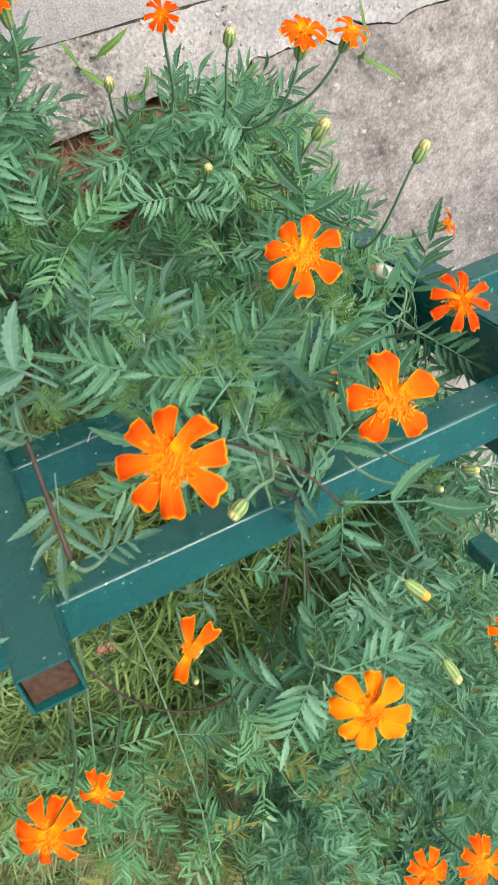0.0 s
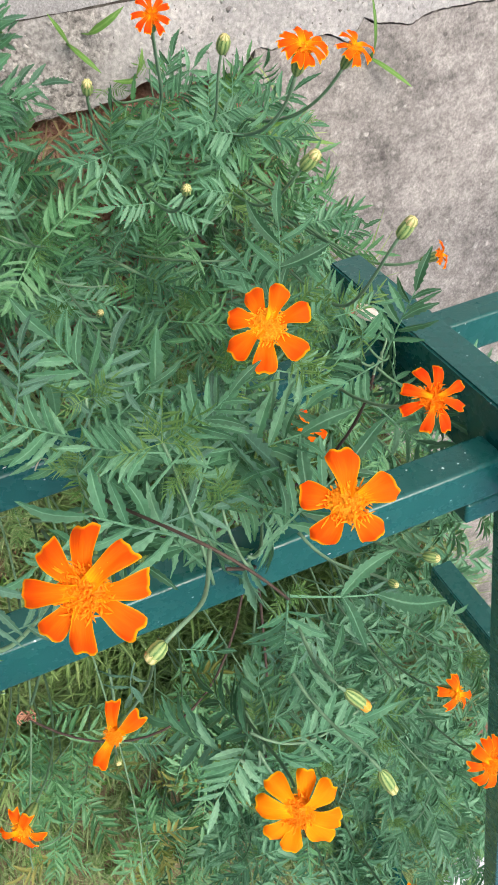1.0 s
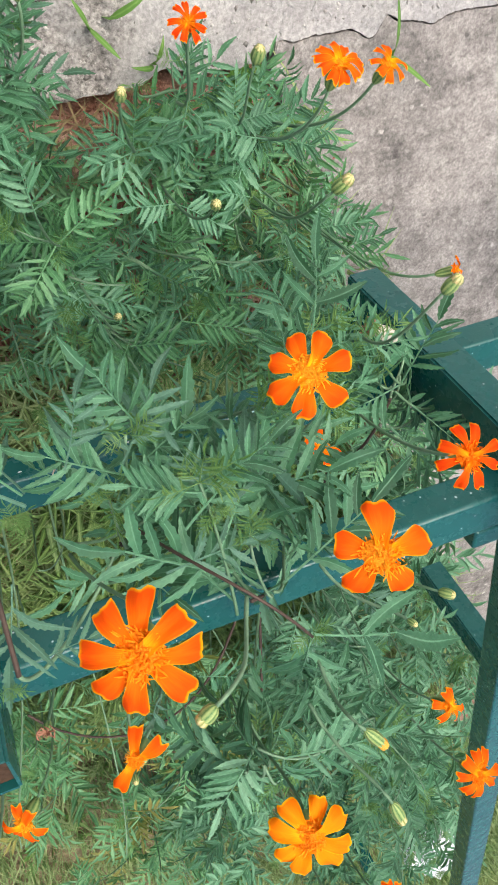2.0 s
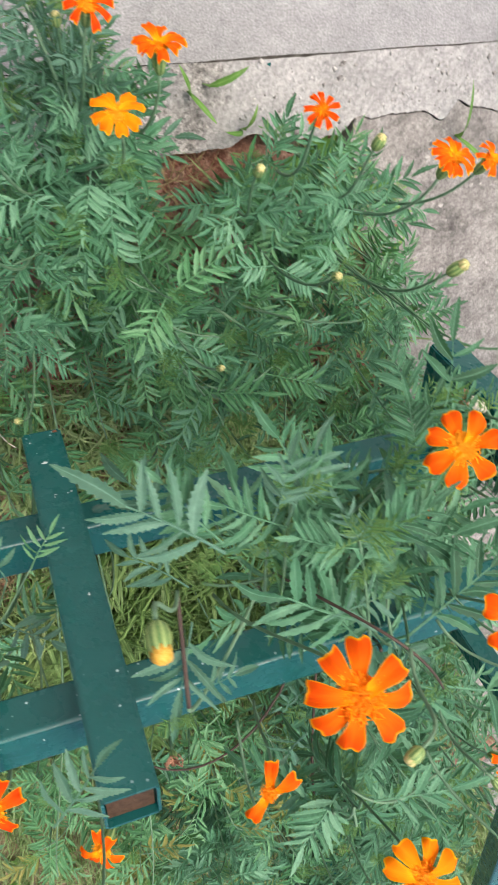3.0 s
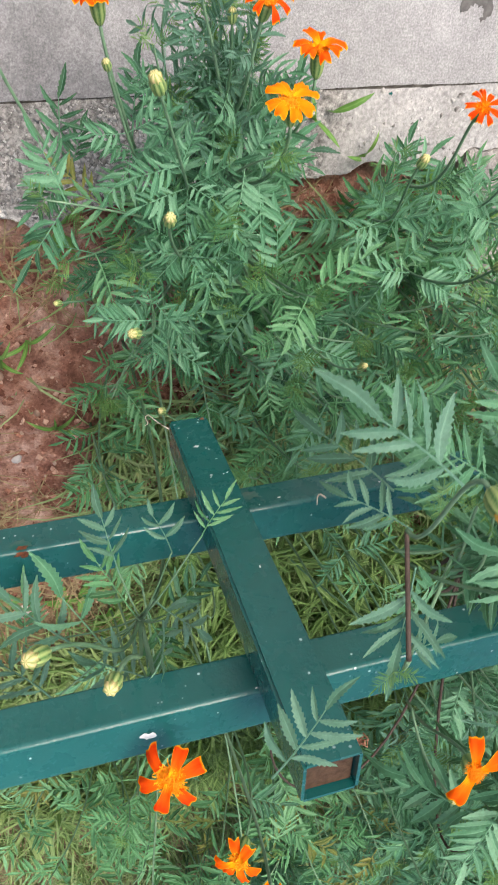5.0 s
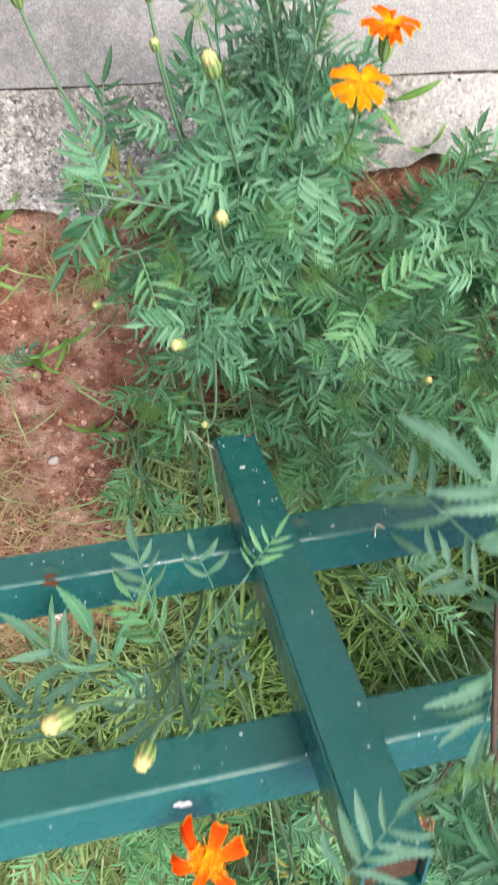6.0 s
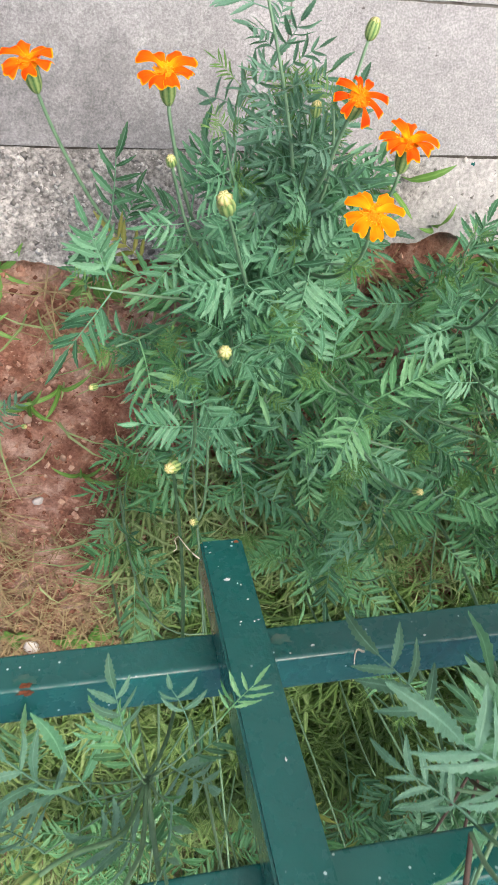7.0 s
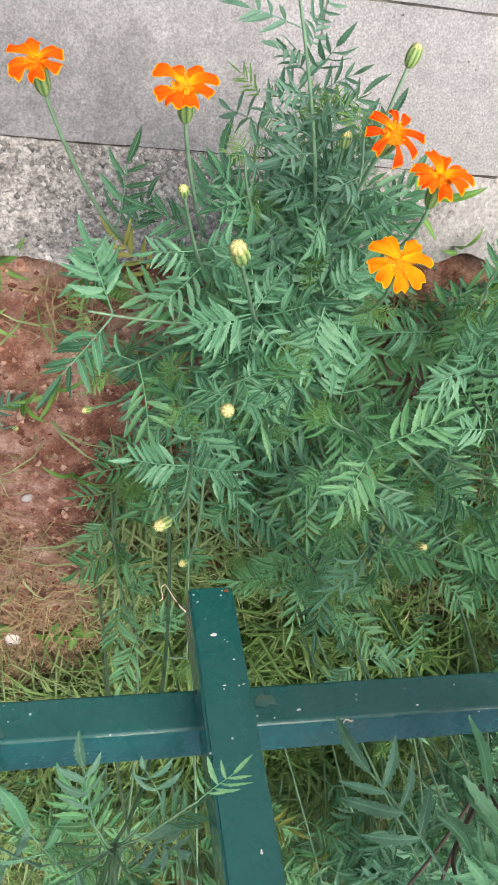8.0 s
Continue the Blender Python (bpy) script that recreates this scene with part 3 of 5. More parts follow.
def leaf_mesh(name, seed, pairs, teeth, mat, slim=0.27, span=0.36, deep=0.16):
    """A feathered leaf one unit long, along +y, its face up."""
    rng = random.Random(seed)
    arch = rng.uniform(0.0, 0.16)
    sway = rng.uniform(-0.12, 0.12)

    def at(s):
        return np.array((sway * s * s, s * 0.78, -arch * s * s))

    verts, faces, uvs = [], [], []

    def add(v, f, u):
        base = len(verts)
        verts.extend(v)
        uvs.extend(u)
        faces.extend(tuple(base + i for i in face) for face in f)

    v, f = tube([at(s) for s in np.linspace(0, 1, 7)], 0.012, 0.006, 4)
    add(v, f, [(0.5, 0.5)] * len(v))
    spots = [(0.24 + 0.7 * (i + 0.45) / pairs + rng.uniform(-0.02, 0.02), side) for i in range(pairs) for side in (-1, 1)]
    for s, side in [*spots, (1.0, 0)]:
        size = span * (0.62 + 0.5 * math.sin(math.pi * min(1, s * 0.95)) ** 0.8) * rng.uniform(0.82, 1.12)
        if side == 0:
            size = span * rng.uniform(0.95, 1.3)
        v, u, f = leaflet(size, size * slim * rng.uniform(0.85, 1.2), teeth, rng, rng.uniform(0.0, 0.3), deep)
        angle = side * -radians(rng.uniform(50, 66) - 14 * s) + rng.uniform(-0.08, 0.08)
        m = Euler((rng.uniform(-0.2, 0.24), side * rng.uniform(-0.42, 0.36), angle)).to_matrix()
        v = (np.array(m) @ v.T).T + at(s + (0.025 * side if side else 0))
        add(v, f, u)
    return data_mesh(name, verts, faces, mat, uvs=uvs, smooth=False)


FINE = [leaf_mesh("leaf", 10 + i, p, 6, LEAF, 0.2, 0.35, 0.18) for i, p in enumerate((4, 5, 5, 5, 4, 4, 5, 6))]
BROAD = [leaf_mesh("leaf", 30 + i, p, 9, LEAF_PALE, 0.2, 0.36, 0.22) for i, p in enumerate((4, 4, 4, 3))]
SPARSE = [leaf_mesh("leaf", 90 + i, p, 8, LEAF_PALE, 0.21, 0.36, 0.2) for i, p in enumerate((2, 3, 3))]
WHORL = [leaf_mesh("leaf", 120 + i, p, 9, LEAF_PALE, 0.16, 0.58, 0.2) for i, p in enumerate((2, 3))]
TRIPLE = [leaf_mesh("leaf", 110 + i, p, 10, LEAF, 0.2, 0.52, 0.2) for i, p in enumerate((1, 2))]
COARSE = [leaf_mesh("leaf", 50 + i, p, 4, LEAF, 0.22, 0.37) for i, p in enumerate((3, 4, 4, 5))]
LOW = [leaf_mesh("leaf", 80 + i, p, 5, LEAF_LOW, 0.19, 0.34, 0.18) for i, p in enumerate((5, 6, 5, 4))]
YOUNG = [leaf_mesh("leaf", 60 + i, p, 3, LEAF_TIP, 0.11, 0.38) for i, p in enumerate((5, 6, 6))]
OLD = [leaf_mesh("leaf", 70 + i, p, 5, LEAF_OLD, 0.2, 0.35) for i, p in enumerate((4, 5, 4))]


def set_leaf(plant, base, toward_tip, normal, length, pool, rng, label=""):
    y = Vector(toward_tip).normalized()
    z = Vector(normal)
    z = (z - y * z.dot(y)).normalized()
    if z.z < 0.2:
        z = Vector((0.1, 0.1, 1))
        z = (z - y * z.dot(y)).normalized()
    x = y.cross(z)
    turn = Matrix((x, y, z)).transposed().to_4x4()
    ob = new("leaf", rng.choice(pool))
    ob.parent = plant
    ob.matrix_basis = under(plant, Matrix.Translation(base) @ turn @ Matrix.Scale(length, 4))
    if label:
        tagged(ob, label)
    return ob


LIGHT = Vector((-0.1, 0.55, 0.8))


def shoot(plant, line, r0, r1, rng, leaf=0.085, gap=0.032, start=0.2, pool=None, mat=None, stop=0.97, keep=None, crown=0):
    """A stalk with leaves set round it; they turn their faces to the light."""
    line = np.asarray(line, float)
    v, f = tube(line - np.array(plant.location), r0, r1)
    part("stem", data_mesh("stem", v, f, mat or STEM), mat, plant)
    steps = np.linalg.norm(np.diff(line, axis=0), axis=1)
    run = np.concatenate([[0], np.cumsum(steps)])
    total, at, spin = run[-1], run[-1] * start, rng.uniform(0, 6.28)
    while at < total * stop:
        p = Vector(np.array([np.interp(at, run, line[:, k]) for k in range(3)]))
        q = Vector(np.array([np.interp(min(total, at + 0.01), run, line[:, k]) for k in range(3)]))
        d = (q - p).normalized() if (q - p).length > 1e-6 else Vector((0, 0, 1))
        side = d.orthogonal().normalized()
        for half in (0, math.pi):
            out = Matrix.Rotation(spin + half + rng.uniform(-0.3, 0.3), 3, d) @ side
            way = (out * 0.85 + d * 0.5 + Vector((0, 0, rng.uniform(-0.25, 0.3)))).normalized()
            size = leaf * rng.uniform(0.75, 1.2) * (1 - 0.35 * at / total)
            tip = p + way * size
            if keep is None or keep(tip):
                face = LIGHT + Vector((rng.gauss(0, 0.24), rng.gauss(0, 0.24), rng.gauss(0, 0.15)))
                set_leaf(plant, p, way, face, size, pool or FINE, rng)
        spin += 1.9 + rng.uniform(-0.3, 0.3)
        at += gap * rng.uniform(0.75, 1.3)
    if crown:
        end, d = Vector(line[-1]), (Vector(line[-1]) - Vector(line[-2])).normalized()
        for k in range(crown):
            a = 2.4 * k + spin
            way = Vector((math.cos(a), math.sin(a), rng.uniform(0.2, 1.2))).normalized() + d * 0.8
            if keep is None or keep(end + way * 0.03):
                set_leaf(plant, end, way, LIGHT + Vector((rng.gauss(0, 0.4), rng.gauss(0, 0.4), 0)), rng.uniform(0.018, 0.034), YOUNG, rng)


def arc(a, b, rng, lift=0.5, wobble=0.03, n=14):
    """A stalk's line that leaves the ground steeply and bends over to its end."""
    a, b = np.array(a, float), np.array(b, float)
    h = b[2] - a[2]
    c1 = a + np.array((0, 0, h * lift)) + 0.25 * (b - a) * (1, 1, 0) + np.array([rng.gauss(0, wobble) for _ in range(3)])
    c2 = a + 0.7 * (b - a) + np.array((0, 0, h * 0.22)) + np.array([rng.gauss(0, wobble) for _ in range(3)])
    return bezier(a, c1, c2, b, n)


# ---- flowers ----
def petal_mesh(name, seed, wide, notch, mat, curl, waist=0.3, square=0.0):
    """A ray petal one unit long along +y: a claw that widens to a blunt, wavy, barely notched tip."""
    rng = random.Random(seed)
    rows, cols = 11, 9
    verts, uvs, faces = [], [], []
    lobe = rng.uniform(-0.3, 0.3)
    lean = rng.uniform(-0.1, 0.1)
    for i in range(rows):
        v = i / (rows - 1)
        open_ = 0.5 - 0.5 * math.cos(math.pi * min(1, v / 0.9))
        w = wide * (waist + (1 - waist) * open_ ** (1 + square)) * (1 - max(0, v - 0.84) ** 2 * (9 - 7 * square))
        for j in range(cols):
            u = j / (cols - 1)
            s = 2 * u - 1
            tip = notch * math.cos((s - lobe) * math.pi) * max(0, v - 0.5) - (0.13 - 0.08 * square) * s**4 * v**3 + 0.02 * math.sin(s * 6 + seed * 3) * v**4
            wave = 0.05 * math.sin(s * 4.5 + seed) * v * v + 0.05 * math.sin(v * 6 + seed * 2) * s - 0.14 * s * s * v * v
            z = 0.14 * math.sin(v * 2.4) - curl * v**3 + 0.12 * s * s * (1 - v) + wave
            verts.append((s * w / 2 + lean * v * v, v + tip, z))
            uvs.append((u, v))
    for i in range(rows - 1):
        for j in range(cols - 1):
            a = i * cols + j
            faces.append((a, a + 1, a + cols + 1, a + cols))
    return data_mesh(name, verts, faces, mat, uvs=uvs)


PETALS = {}
for kind, mat in (("orange", ORANGE), ("red", RED_ORANGE), ("light", LIGHT_ORANGE)):
    PETALS[kind, "wide"] = [petal_mesh("petal", s, 0.7, -0.06, mat, 0.08, 0.34) for s in (1, 2, 3, 4)]
    PETALS[kind, "mid"] = [petal_mesh("petal", s, 0.53, -0.04, mat, 0.22, 0.56, 1.0) for s in (5, 6, 7, 8, 12, 13)]
    PETALS[kind, "round"] = [petal_mesh("petal", s, 0.6, -0.04, mat, 0.12, 0.4, 0.2) for s in (14, 15, 16, 17)]
    PETALS[kind, "slim"] = [petal_mesh("petal", s, 0.4, -0.06, mat, 0.16, 0.45, 0.6) for s in (9, 10, 11)]


def lathe(profile, sides, ribs=0.0):
    verts, faces = [], []
    for z, r in profile:
        for k in range(sides):
            a = 2 * math.pi * k / sides
            rr = r * (1 + ribs * (1 if k % 2 else -1))
            verts.append((rr * math.cos(a), rr * math.sin(a), z))
    for i in range(len(profile) - 1):
        for k in range(sides):
            p, q = i * sides + k, i * sides + (k + 1) % sides
            faces.append((p, q, q + sides, p + sides))
    faces.append(tuple(range(sides))[::-1])
    faces.append(tuple((len(profile) - 1) * sides + k for k in range(sides)))
    return verts, faces


def disc_mesh(seed, count):
    """The button of small tubular florets, one unit in radius, along +z."""
    rng = random.Random(seed)
    verts, faces = lathe(((-0.1, 0.8), (0.08, 0.84), (0.2, 0.7), (0.28, 0.45), (0.32, 0.12)), 14, 0.05)
    for i in range(count):
        r = math.sqrt((i + 0.5) / count) * 0.95
        a = i * 2.39996 + rng.uniform(-0.2, 0.2)
        foot = np.array((r * math.cos(a) * 0.9, r * math.sin(a) * 0.9, 0.08 - 0.1 * r))
        lean = np.array((math.cos(a) * r * 0.4 + rng.gauss(0, 0.16), math.sin(a) * r * 0.4 + rng.gauss(0, 0.16), 1.0))
        lean /= np.linalg.norm(lean)
        tall = rng.uniform(0.34, 0.58) * (1.0 - 0.35 * r)
        turn = np.array((rng.gauss(0, 0.16), rng.gauss(0, 0.16), 0))
        s = np.cross(lean, (1, 0.2, 0))
        s /= np.linalg.norm(s)
        u = np.cross(s, lean)
        base = len(verts)
        for h, w in ((0, 0.03), (0.6, 0.034), (1.0, 0.05)):
            for k in range(4):
                b = 2 * math.pi * k / 4 + h
                verts.append(foot + lean * tall * h + turn * h * h + (s * math.cos(b) + u * math.sin(b)) * w)
        verts.append(foot + lean * tall * 1.12 + turn * 1.6)
        for h in range(2):
            for k in range(4):
                p, q = base + 4 * h + k, base + 4 * h + (k + 1) % 4
                faces.append((p, q, q + 4, p + 4))
        for k in range(4):
            faces.append((base + 8 + k, base + 8 + (k + 1) % 4, base + 12))
    return data_mesh("disc", verts, faces, FLORET, smooth=False)


DISCS = [disc_mesh(s, n) for s, n in ((1, 240), (2, 220), (3, 200))]


def calyx_mesh():
    v, f = lathe(((-1.0, 0.08), (-0.95, 0.13), (-0.8, 0.21), (-0.55, 0.27), (-0.2, 0.285), (0.0, 0.31), (0.03, 0.24)), 14, 0.06)
    return data_mesh("flower_head", v, f, CALYX)


def bud_mesh(open_tip, tip_mat):
    v, f = lathe(((-1.0, 0.08), (-0.95, 0.17), (-0.78, 0.29), (-0.45, 0.35), (-0.15, 0.33), (0.0, 0.28), (0.1, 0.2)), 16, 0.1)
    slots = [0] * len(f)
    g = [((-0.1, 0.28), (0.06, 0.3), (0.2, 0.29), (0.3, 0.23), (0.37, 0.1), (0.34, 0.0)), ((-0.1, 0.28), (0.06, 0.27), (0.16, 0.19), (0.22, 0.07), (0.22, 0.0))][0 if open_tip else 1]
    v2, f2 = lathe(g, 14, 0.13)
    base = len(v)
    v += v2
    f += [tuple(base + i for i in face) for face in f2]
    return data_mesh("bud", v, f, CALYX, tip_mat, slots=slots + [1] * len(f2))


HEAD = calyx_mesh()
BUDS = [bud_mesh(False, BUD_TIP), bud_mesh(True, BUD_TIP), bud_mesh(True, BUD_ORANGE)]


def aim(at, axis, spin=0.0):
    return Matrix.Translation(at) @ Vector(axis).to_track_quat("Z", "Y").to_matrix().to_4x4() @ Matrix.Rotation(spin, 4, "Z")


def flower(plant, at, axis, wide, petals, kind, shape, seed, missing=(), cup=0.12, spin=0.0, label="", gaps=0.1, button=0.21):
    """An open single marigold: a ribbed green head with its ray petals and a button of florets."""
    rng = random.Random(seed)
    head_size = max(0.017, wide * 0.52)
    head = new("flower_head", HEAD)
    head.parent = plant
    head.matrix_basis = under(plant, aim(at, axis)) @ Matrix.Scale(head_size, 4)
    if label:
        tagged(head, label)
    s = 1 / head_size
    inner = 0.13 * wide
    for i in range(petals):
        if i in missing:
            continue
        a = spin + 2 * math.pi * i / petals + rng.uniform(-gaps, gaps)
        long = (wide / 2 - inner * 0.35) * rng.uniform(0.92, 1.06)
        lift = cup + rng.uniform(-0.12, 0.12)
        m = Matrix.Rotation(a, 4, "Z") @ Matrix.Translation((0, inner * 0.35 * s, 0.002 * s * (1 + i % 3))) @ Matrix.Rotation(lift, 4, "X") @ Matrix.Rotation(rng.uniform(-0.2, 0.2), 4, "Y") @ Matrix.Scale(long * s, 4)
        ob = new("petal", rng.choice(PETALS[kind, shape]))
        ob.parent = head
        ob.matrix_basis = m
    ob = new("disc", rng.choice(DISCS))
    ob.parent = head
    ob.matrix_basis = Matrix.Translation((0, 0, wide * 0.085 * s)) @ Matrix.Rotation(rng.uniform(0, 6), 4, "Z") @ Matrix.Scale(wide * button * s, 4)
    return head, Vector(at) - Vector(axis).normalized() * head_size


def bud(plant, at, axis, long, opened, label="", slim=1.0):
    ob = new("bud", BUDS[opened])
    ob.parent = plant
    ob.matrix_basis = under(plant, aim(at, axis)) @ Matrix.Diagonal((long * slim, long * slim, long, 1))
    if label:
        tagged(ob, label)
    return ob, Vector(at) - Vector(axis).normalized() * long


def stalk(plant, foot, end, axis, rng, leaves=True, crown=0, r=0.0015, bend=0.04, leaf=0.075, start=0.1, stop=0.75, pool=None, mat=None, keep=None, gap=0.036, lift=0.22):
    """A flower stalk from a point of the plant up into the head, which it meets along its axis."""
    axis = Vector(axis).normalized()
    foot, end = Vector(foot), Vector(end)
    reach = (end - foot).length
    c1 = foot + (end - foot) * 0.35 + Vector((0, -0.02, reach * lift))
    c2 = end - axis * min(bend, reach * 0.4)
    line = bezier(foot, c1, c2, end, 14)
    if leaves:
        shoot(plant, line, r * 1.25, r, rng, leaf, gap, start, pool, mat, stop, keep, crown)
    else:
        v, f = tube(line - np.array(plant.location), r * 1.25, r)
        part("stem", data_mesh("stem", v, f, mat or STEM), mat, plant)


# ---- marigold plants ----
def below_light(p):
    """Leaves stay clear of the open air over the paving."""
    return not (p.y > 0.22 and p.z > 0.45) and not (p.z > 0.8)


def bushy(plant, foot, tips, rng, leaf, gap, start, pool, r0=0.0023, r1=0.0009, mat=None, keep=below_light, lift=0.5, loose=0.02):
    for tip in tips:
        f = Vector(foot) + Vector((rng.gauss(0, loose), rng.gauss(0, loose), 0))
        shoot(plant, arc(f, tip, rng, lift), r0, r1, rng, leaf, gap, start, pool, mat, keep=keep, crown=rng.randint(3, 6))


def spread(rng, n, x, y, z):
    return [(rng.uniform(*x), rng.uniform(*y), rng.uniform(*z)) for _ in range(n)]


MARIGOLDS = "marigold plants along the fence"

# the plant in the bed, between the paving and the fence
r = random.Random(11)
bed = thing("marigold_plant", (0.15, 0.03, 0), "bushy green marigold plant with orange flowers in red soil", "plant", MARIGOLDS)


def bed_keep(p):
    return below_light(p) and p.x > -0.1 and p.z < 0.47 and not (p.y < 0.04 and p.z > 0.4) and not (p.x > 0.22 and p.y > 0.2)


bushy(bed, (0.15, 0.03, 0), spread(r, 5, (-0.09, 0.1), (0.0, 0.2), (0.18, 0.38)), r, 0.1, 0.085, 0.28, FINE + LOW * 2, keep=bed_keep)
bushy(bed, (0.17, 0.03, 0), spread(r, 5, (0.08, 0.3), (-0.02, 0.22), (0.2, 0.38)), r, 0.1, 0.085, 0.28, FINE + LOW * 2, keep=bed_keep)
bushy(bed, (0.14, -0.02, 0), spread(r, 5, (-0.1, 0.32), (-0.2, 0.0), (0.16, 0.33)), r, 0.1, 0.085, 0.28, FINE[:3] + LOW * 2, keep=bed_keep)
bushy(bed, (0.15, 0.03, 0), spread(r, 4, (-0.08, 0.34), (-0.2, 0.1), (0.06, 0.18)), r, 0.09, 0.06, 0.25, OLD[:1] + LOW, keep=bed_keep)
bushy(bed, (0.12, 0.06, 0), spread(r, 4, (-0.02, 0.17), (0.14, 0.27), (0.22, 0.36)), r, 0.08, 0.055, 0.4, FINE, keep=bed_keep)
shoot(bed, bezier((0.13, 0.1, 0.16), (0.1, 0.22, 0.28), (0.074, 0.29, 0.32), (0.045, 0.385, 0.3), 16), 0.0022, 0.001, r, 0.058, 0.0135, 0.42, SPARSE + BROAD, mat=STEM)
bushy(bed, (0.12, 0.1, 0.1), spread(r, 7, (0.015, 0.12), (0.22, 0.3), (0.23, 0.31)), r, 0.07, 0.036, 0.5, SPARSE + BROAD + FINE[:2], keep=lambda p: p.z < 0.335, loose=0.012)
bushy(bed, (0.15, 0.1, 0.1), spread(r, 3, (0.13, 0.2), (0.2, 0.26), (0.19, 0.26)), r, 0.07, 0.038, 0.5, SPARSE + FINE[:3], keep=lambda p: p.z < 0.36, loose=0.012)
_, end = flower(bed, (-0.013, 0.307, 0.292), (-0.13, 0.87, 0.42), 0.0425, 8, "orange", "round", 1, cup=0.3, spin=0.2)
stalk(bed, (0.03, 0.16, 0.17), end, (-0.13, 0.87, 0.42), r, stop=0.4)
_, end = flower(bed, (0.11, 0.308, 0.347), (0.0, 0.72, 0.68), 0.038, 8, "red", "slim", 2, cup=0.1, gaps=0.2)
stalk(bed, (0.11, 0.2, 0.22), end, (0.1, 0.86, 0.51), r, stop=0.5)
_, end = flower(bed, (0.177, 0.263, 0.29), (-0.08, 0.9, 0.36), 0.044, 9, "orange", "mid", 3, cup=0.35)
stalk(bed, (0.16, 0.16, 0.18), end, (-0.08, 0.9, 0.36), r, stop=0.5)
_, end = flower(bed, (0.118, 0.242, 0.389), (-0.2, 0.82, 0.54), 0.042, 8, "light", "round", 4, cup=0.15, gaps=0.2, label="bright light orange flower")
stalk(bed, (0.12, 0.14, 0.22), end, (-0.2, 0.82, 0.54), r, stop=0.6)
_, end = flower(bed, (-0.108, 0.297, 0.225), (-0.2, 0.85, 0.42), 0.042, 8, "orange", "round", 5, cup=0.3)
stalk(bed, (-0.03, 0.12, 0.11), end, (-0.2, 0.85, 0.42), r, stop=0.3)
for at, axis, long, opened, foot in (
    ((0.003, 0.273, 0.445), (-0.3, 0.75, 0.6), 0.015, 1, (0.06, 0.15, 0.27)),
    ((0.003, 0.19, 0.474), (-0.1, 0.6, 0.8), 0.013, 1, (0.05, 0.1, 0.27)),
    ((-0.03, 0.112, 0.485), (-0.5, 0.4, 0.75), 0.012, 1, (0.02, 0.06, 0.25)),
    ((-0.001, -0.002, 0.413), (-0.4, 0.6, 0.7), 0.01, 0, (0.04, 0.03, 0.22)),
    ((0.188, 0.022, 0.424), (0.1, 0.6, 0.8), 0.01, 1, (0.17, 0.0, 0.24)),
    ((-0.018, 0.272, 0.362), (-0.2, 0.7, 0.7), 0.01, 0, (0.02, 0.17, 0.24)),
    ((0.134, 0.35, 0.293), (0.2, 0.95, 0.1), 0.013, 0, (0.12, 0.22, 0.22)),
    ((0.09, 0.3, 0.32), (-0.1, 0.9, 0.4), 0.011, 0, (0.1, 0.2, 0.22)),
    ((-0.075, 0.06, 0.3), (-0.6, 0.3, 0.7), 0.009, 0, (0.0, 0.04, 0.16)),
):
    _, end = bud(bed, at, axis, long, opened, "pale closed bud")
    stalk(bed, foot, end, axis, r, r=0.0012, stop=0.6, leaf=0.06, keep=bed_keep)

bushy(bed, (0.2, -0.02, 0), spread(r, 5, (0.2, 0.38), (-0.14, 0.08), (0.27, 0.39)), r, 0.1, 0.07, 0.45, LOW * 2 + FINE[:3], keep=bed_keep)

# young plants in the bed close to the fence
for n, (x, y, count) in enumerate(((0.06, -0.13, 4), (0.24, -0.16, 4), (0.38, -0.26, 4), (0.02, -0.2, 3), (0.2, -0.29, 4), (0.5, -0.1, 5), (0.56, -0.36, 10))):
    r = random.Random(60 + n)
    young = thing("marigold_plant", (x, y, 0), "young leafy marigold plant without flowers in the bed", "plant", MARIGOLDS)
    bushy(young, (x, y, 0), spread(r, count, (max(x - 0.12, -0.05), x + 0.12), (y - 0.13, y + 0.13), (0.12, 0.4 if x > 0.55 else 0.34)), r, 0.095, 0.072, 0.25, FINE[:3] + LOW * 3, 0.0022, 0.0008, loose=0.045, keep=lambda p: bed_keep(p) and p.x < 0.7 and not (p.x > 0.4 and p.z > 0.3 and p.y > -0.2))

# a seedling at the edge of the bare soil
r = random.Random(70)
seedling = thing("marigold_plant", (-0.215, -0.12, 0), "small marigold seedling on bare red soil", "plant", MARIGOLDS)
shoot(seedling, bezier((-0.215, -0.12, 0), (-0.215, -0.12, 0.04), (-0.2, -0.12, 0.07), (-0.165, -0.118, 0.09), 8), 0.0016, 0.001, r, 0.055, 0.026, 0.5, SPARSE + LOW)
_, end = bud(seedling, (-0.15, -0.115, 0.1), (0.5, 0.3, 0.7), 0.008, 0, "pale closed bud")
stalk(seedling, (-0.18, -0.12, 0.07), end, (0.5, 0.3, 0.7), r, leaves=False, r=0.0009)

# the plant by the end of the bed
r = random.Random(12)
corner = thing("marigold_plant", (0.4, 0.03, 0), "marigold plant with small orange flowers beside broken paving", "plant", MARIGOLDS)
def corner_keep(p):
    return bed_keep(p) and p.z < 0.37 and p.y < 0.165 and p.x < 0.56 and not (p.x > 0.4 and p.y < 0.04 and p.z > 0.3)


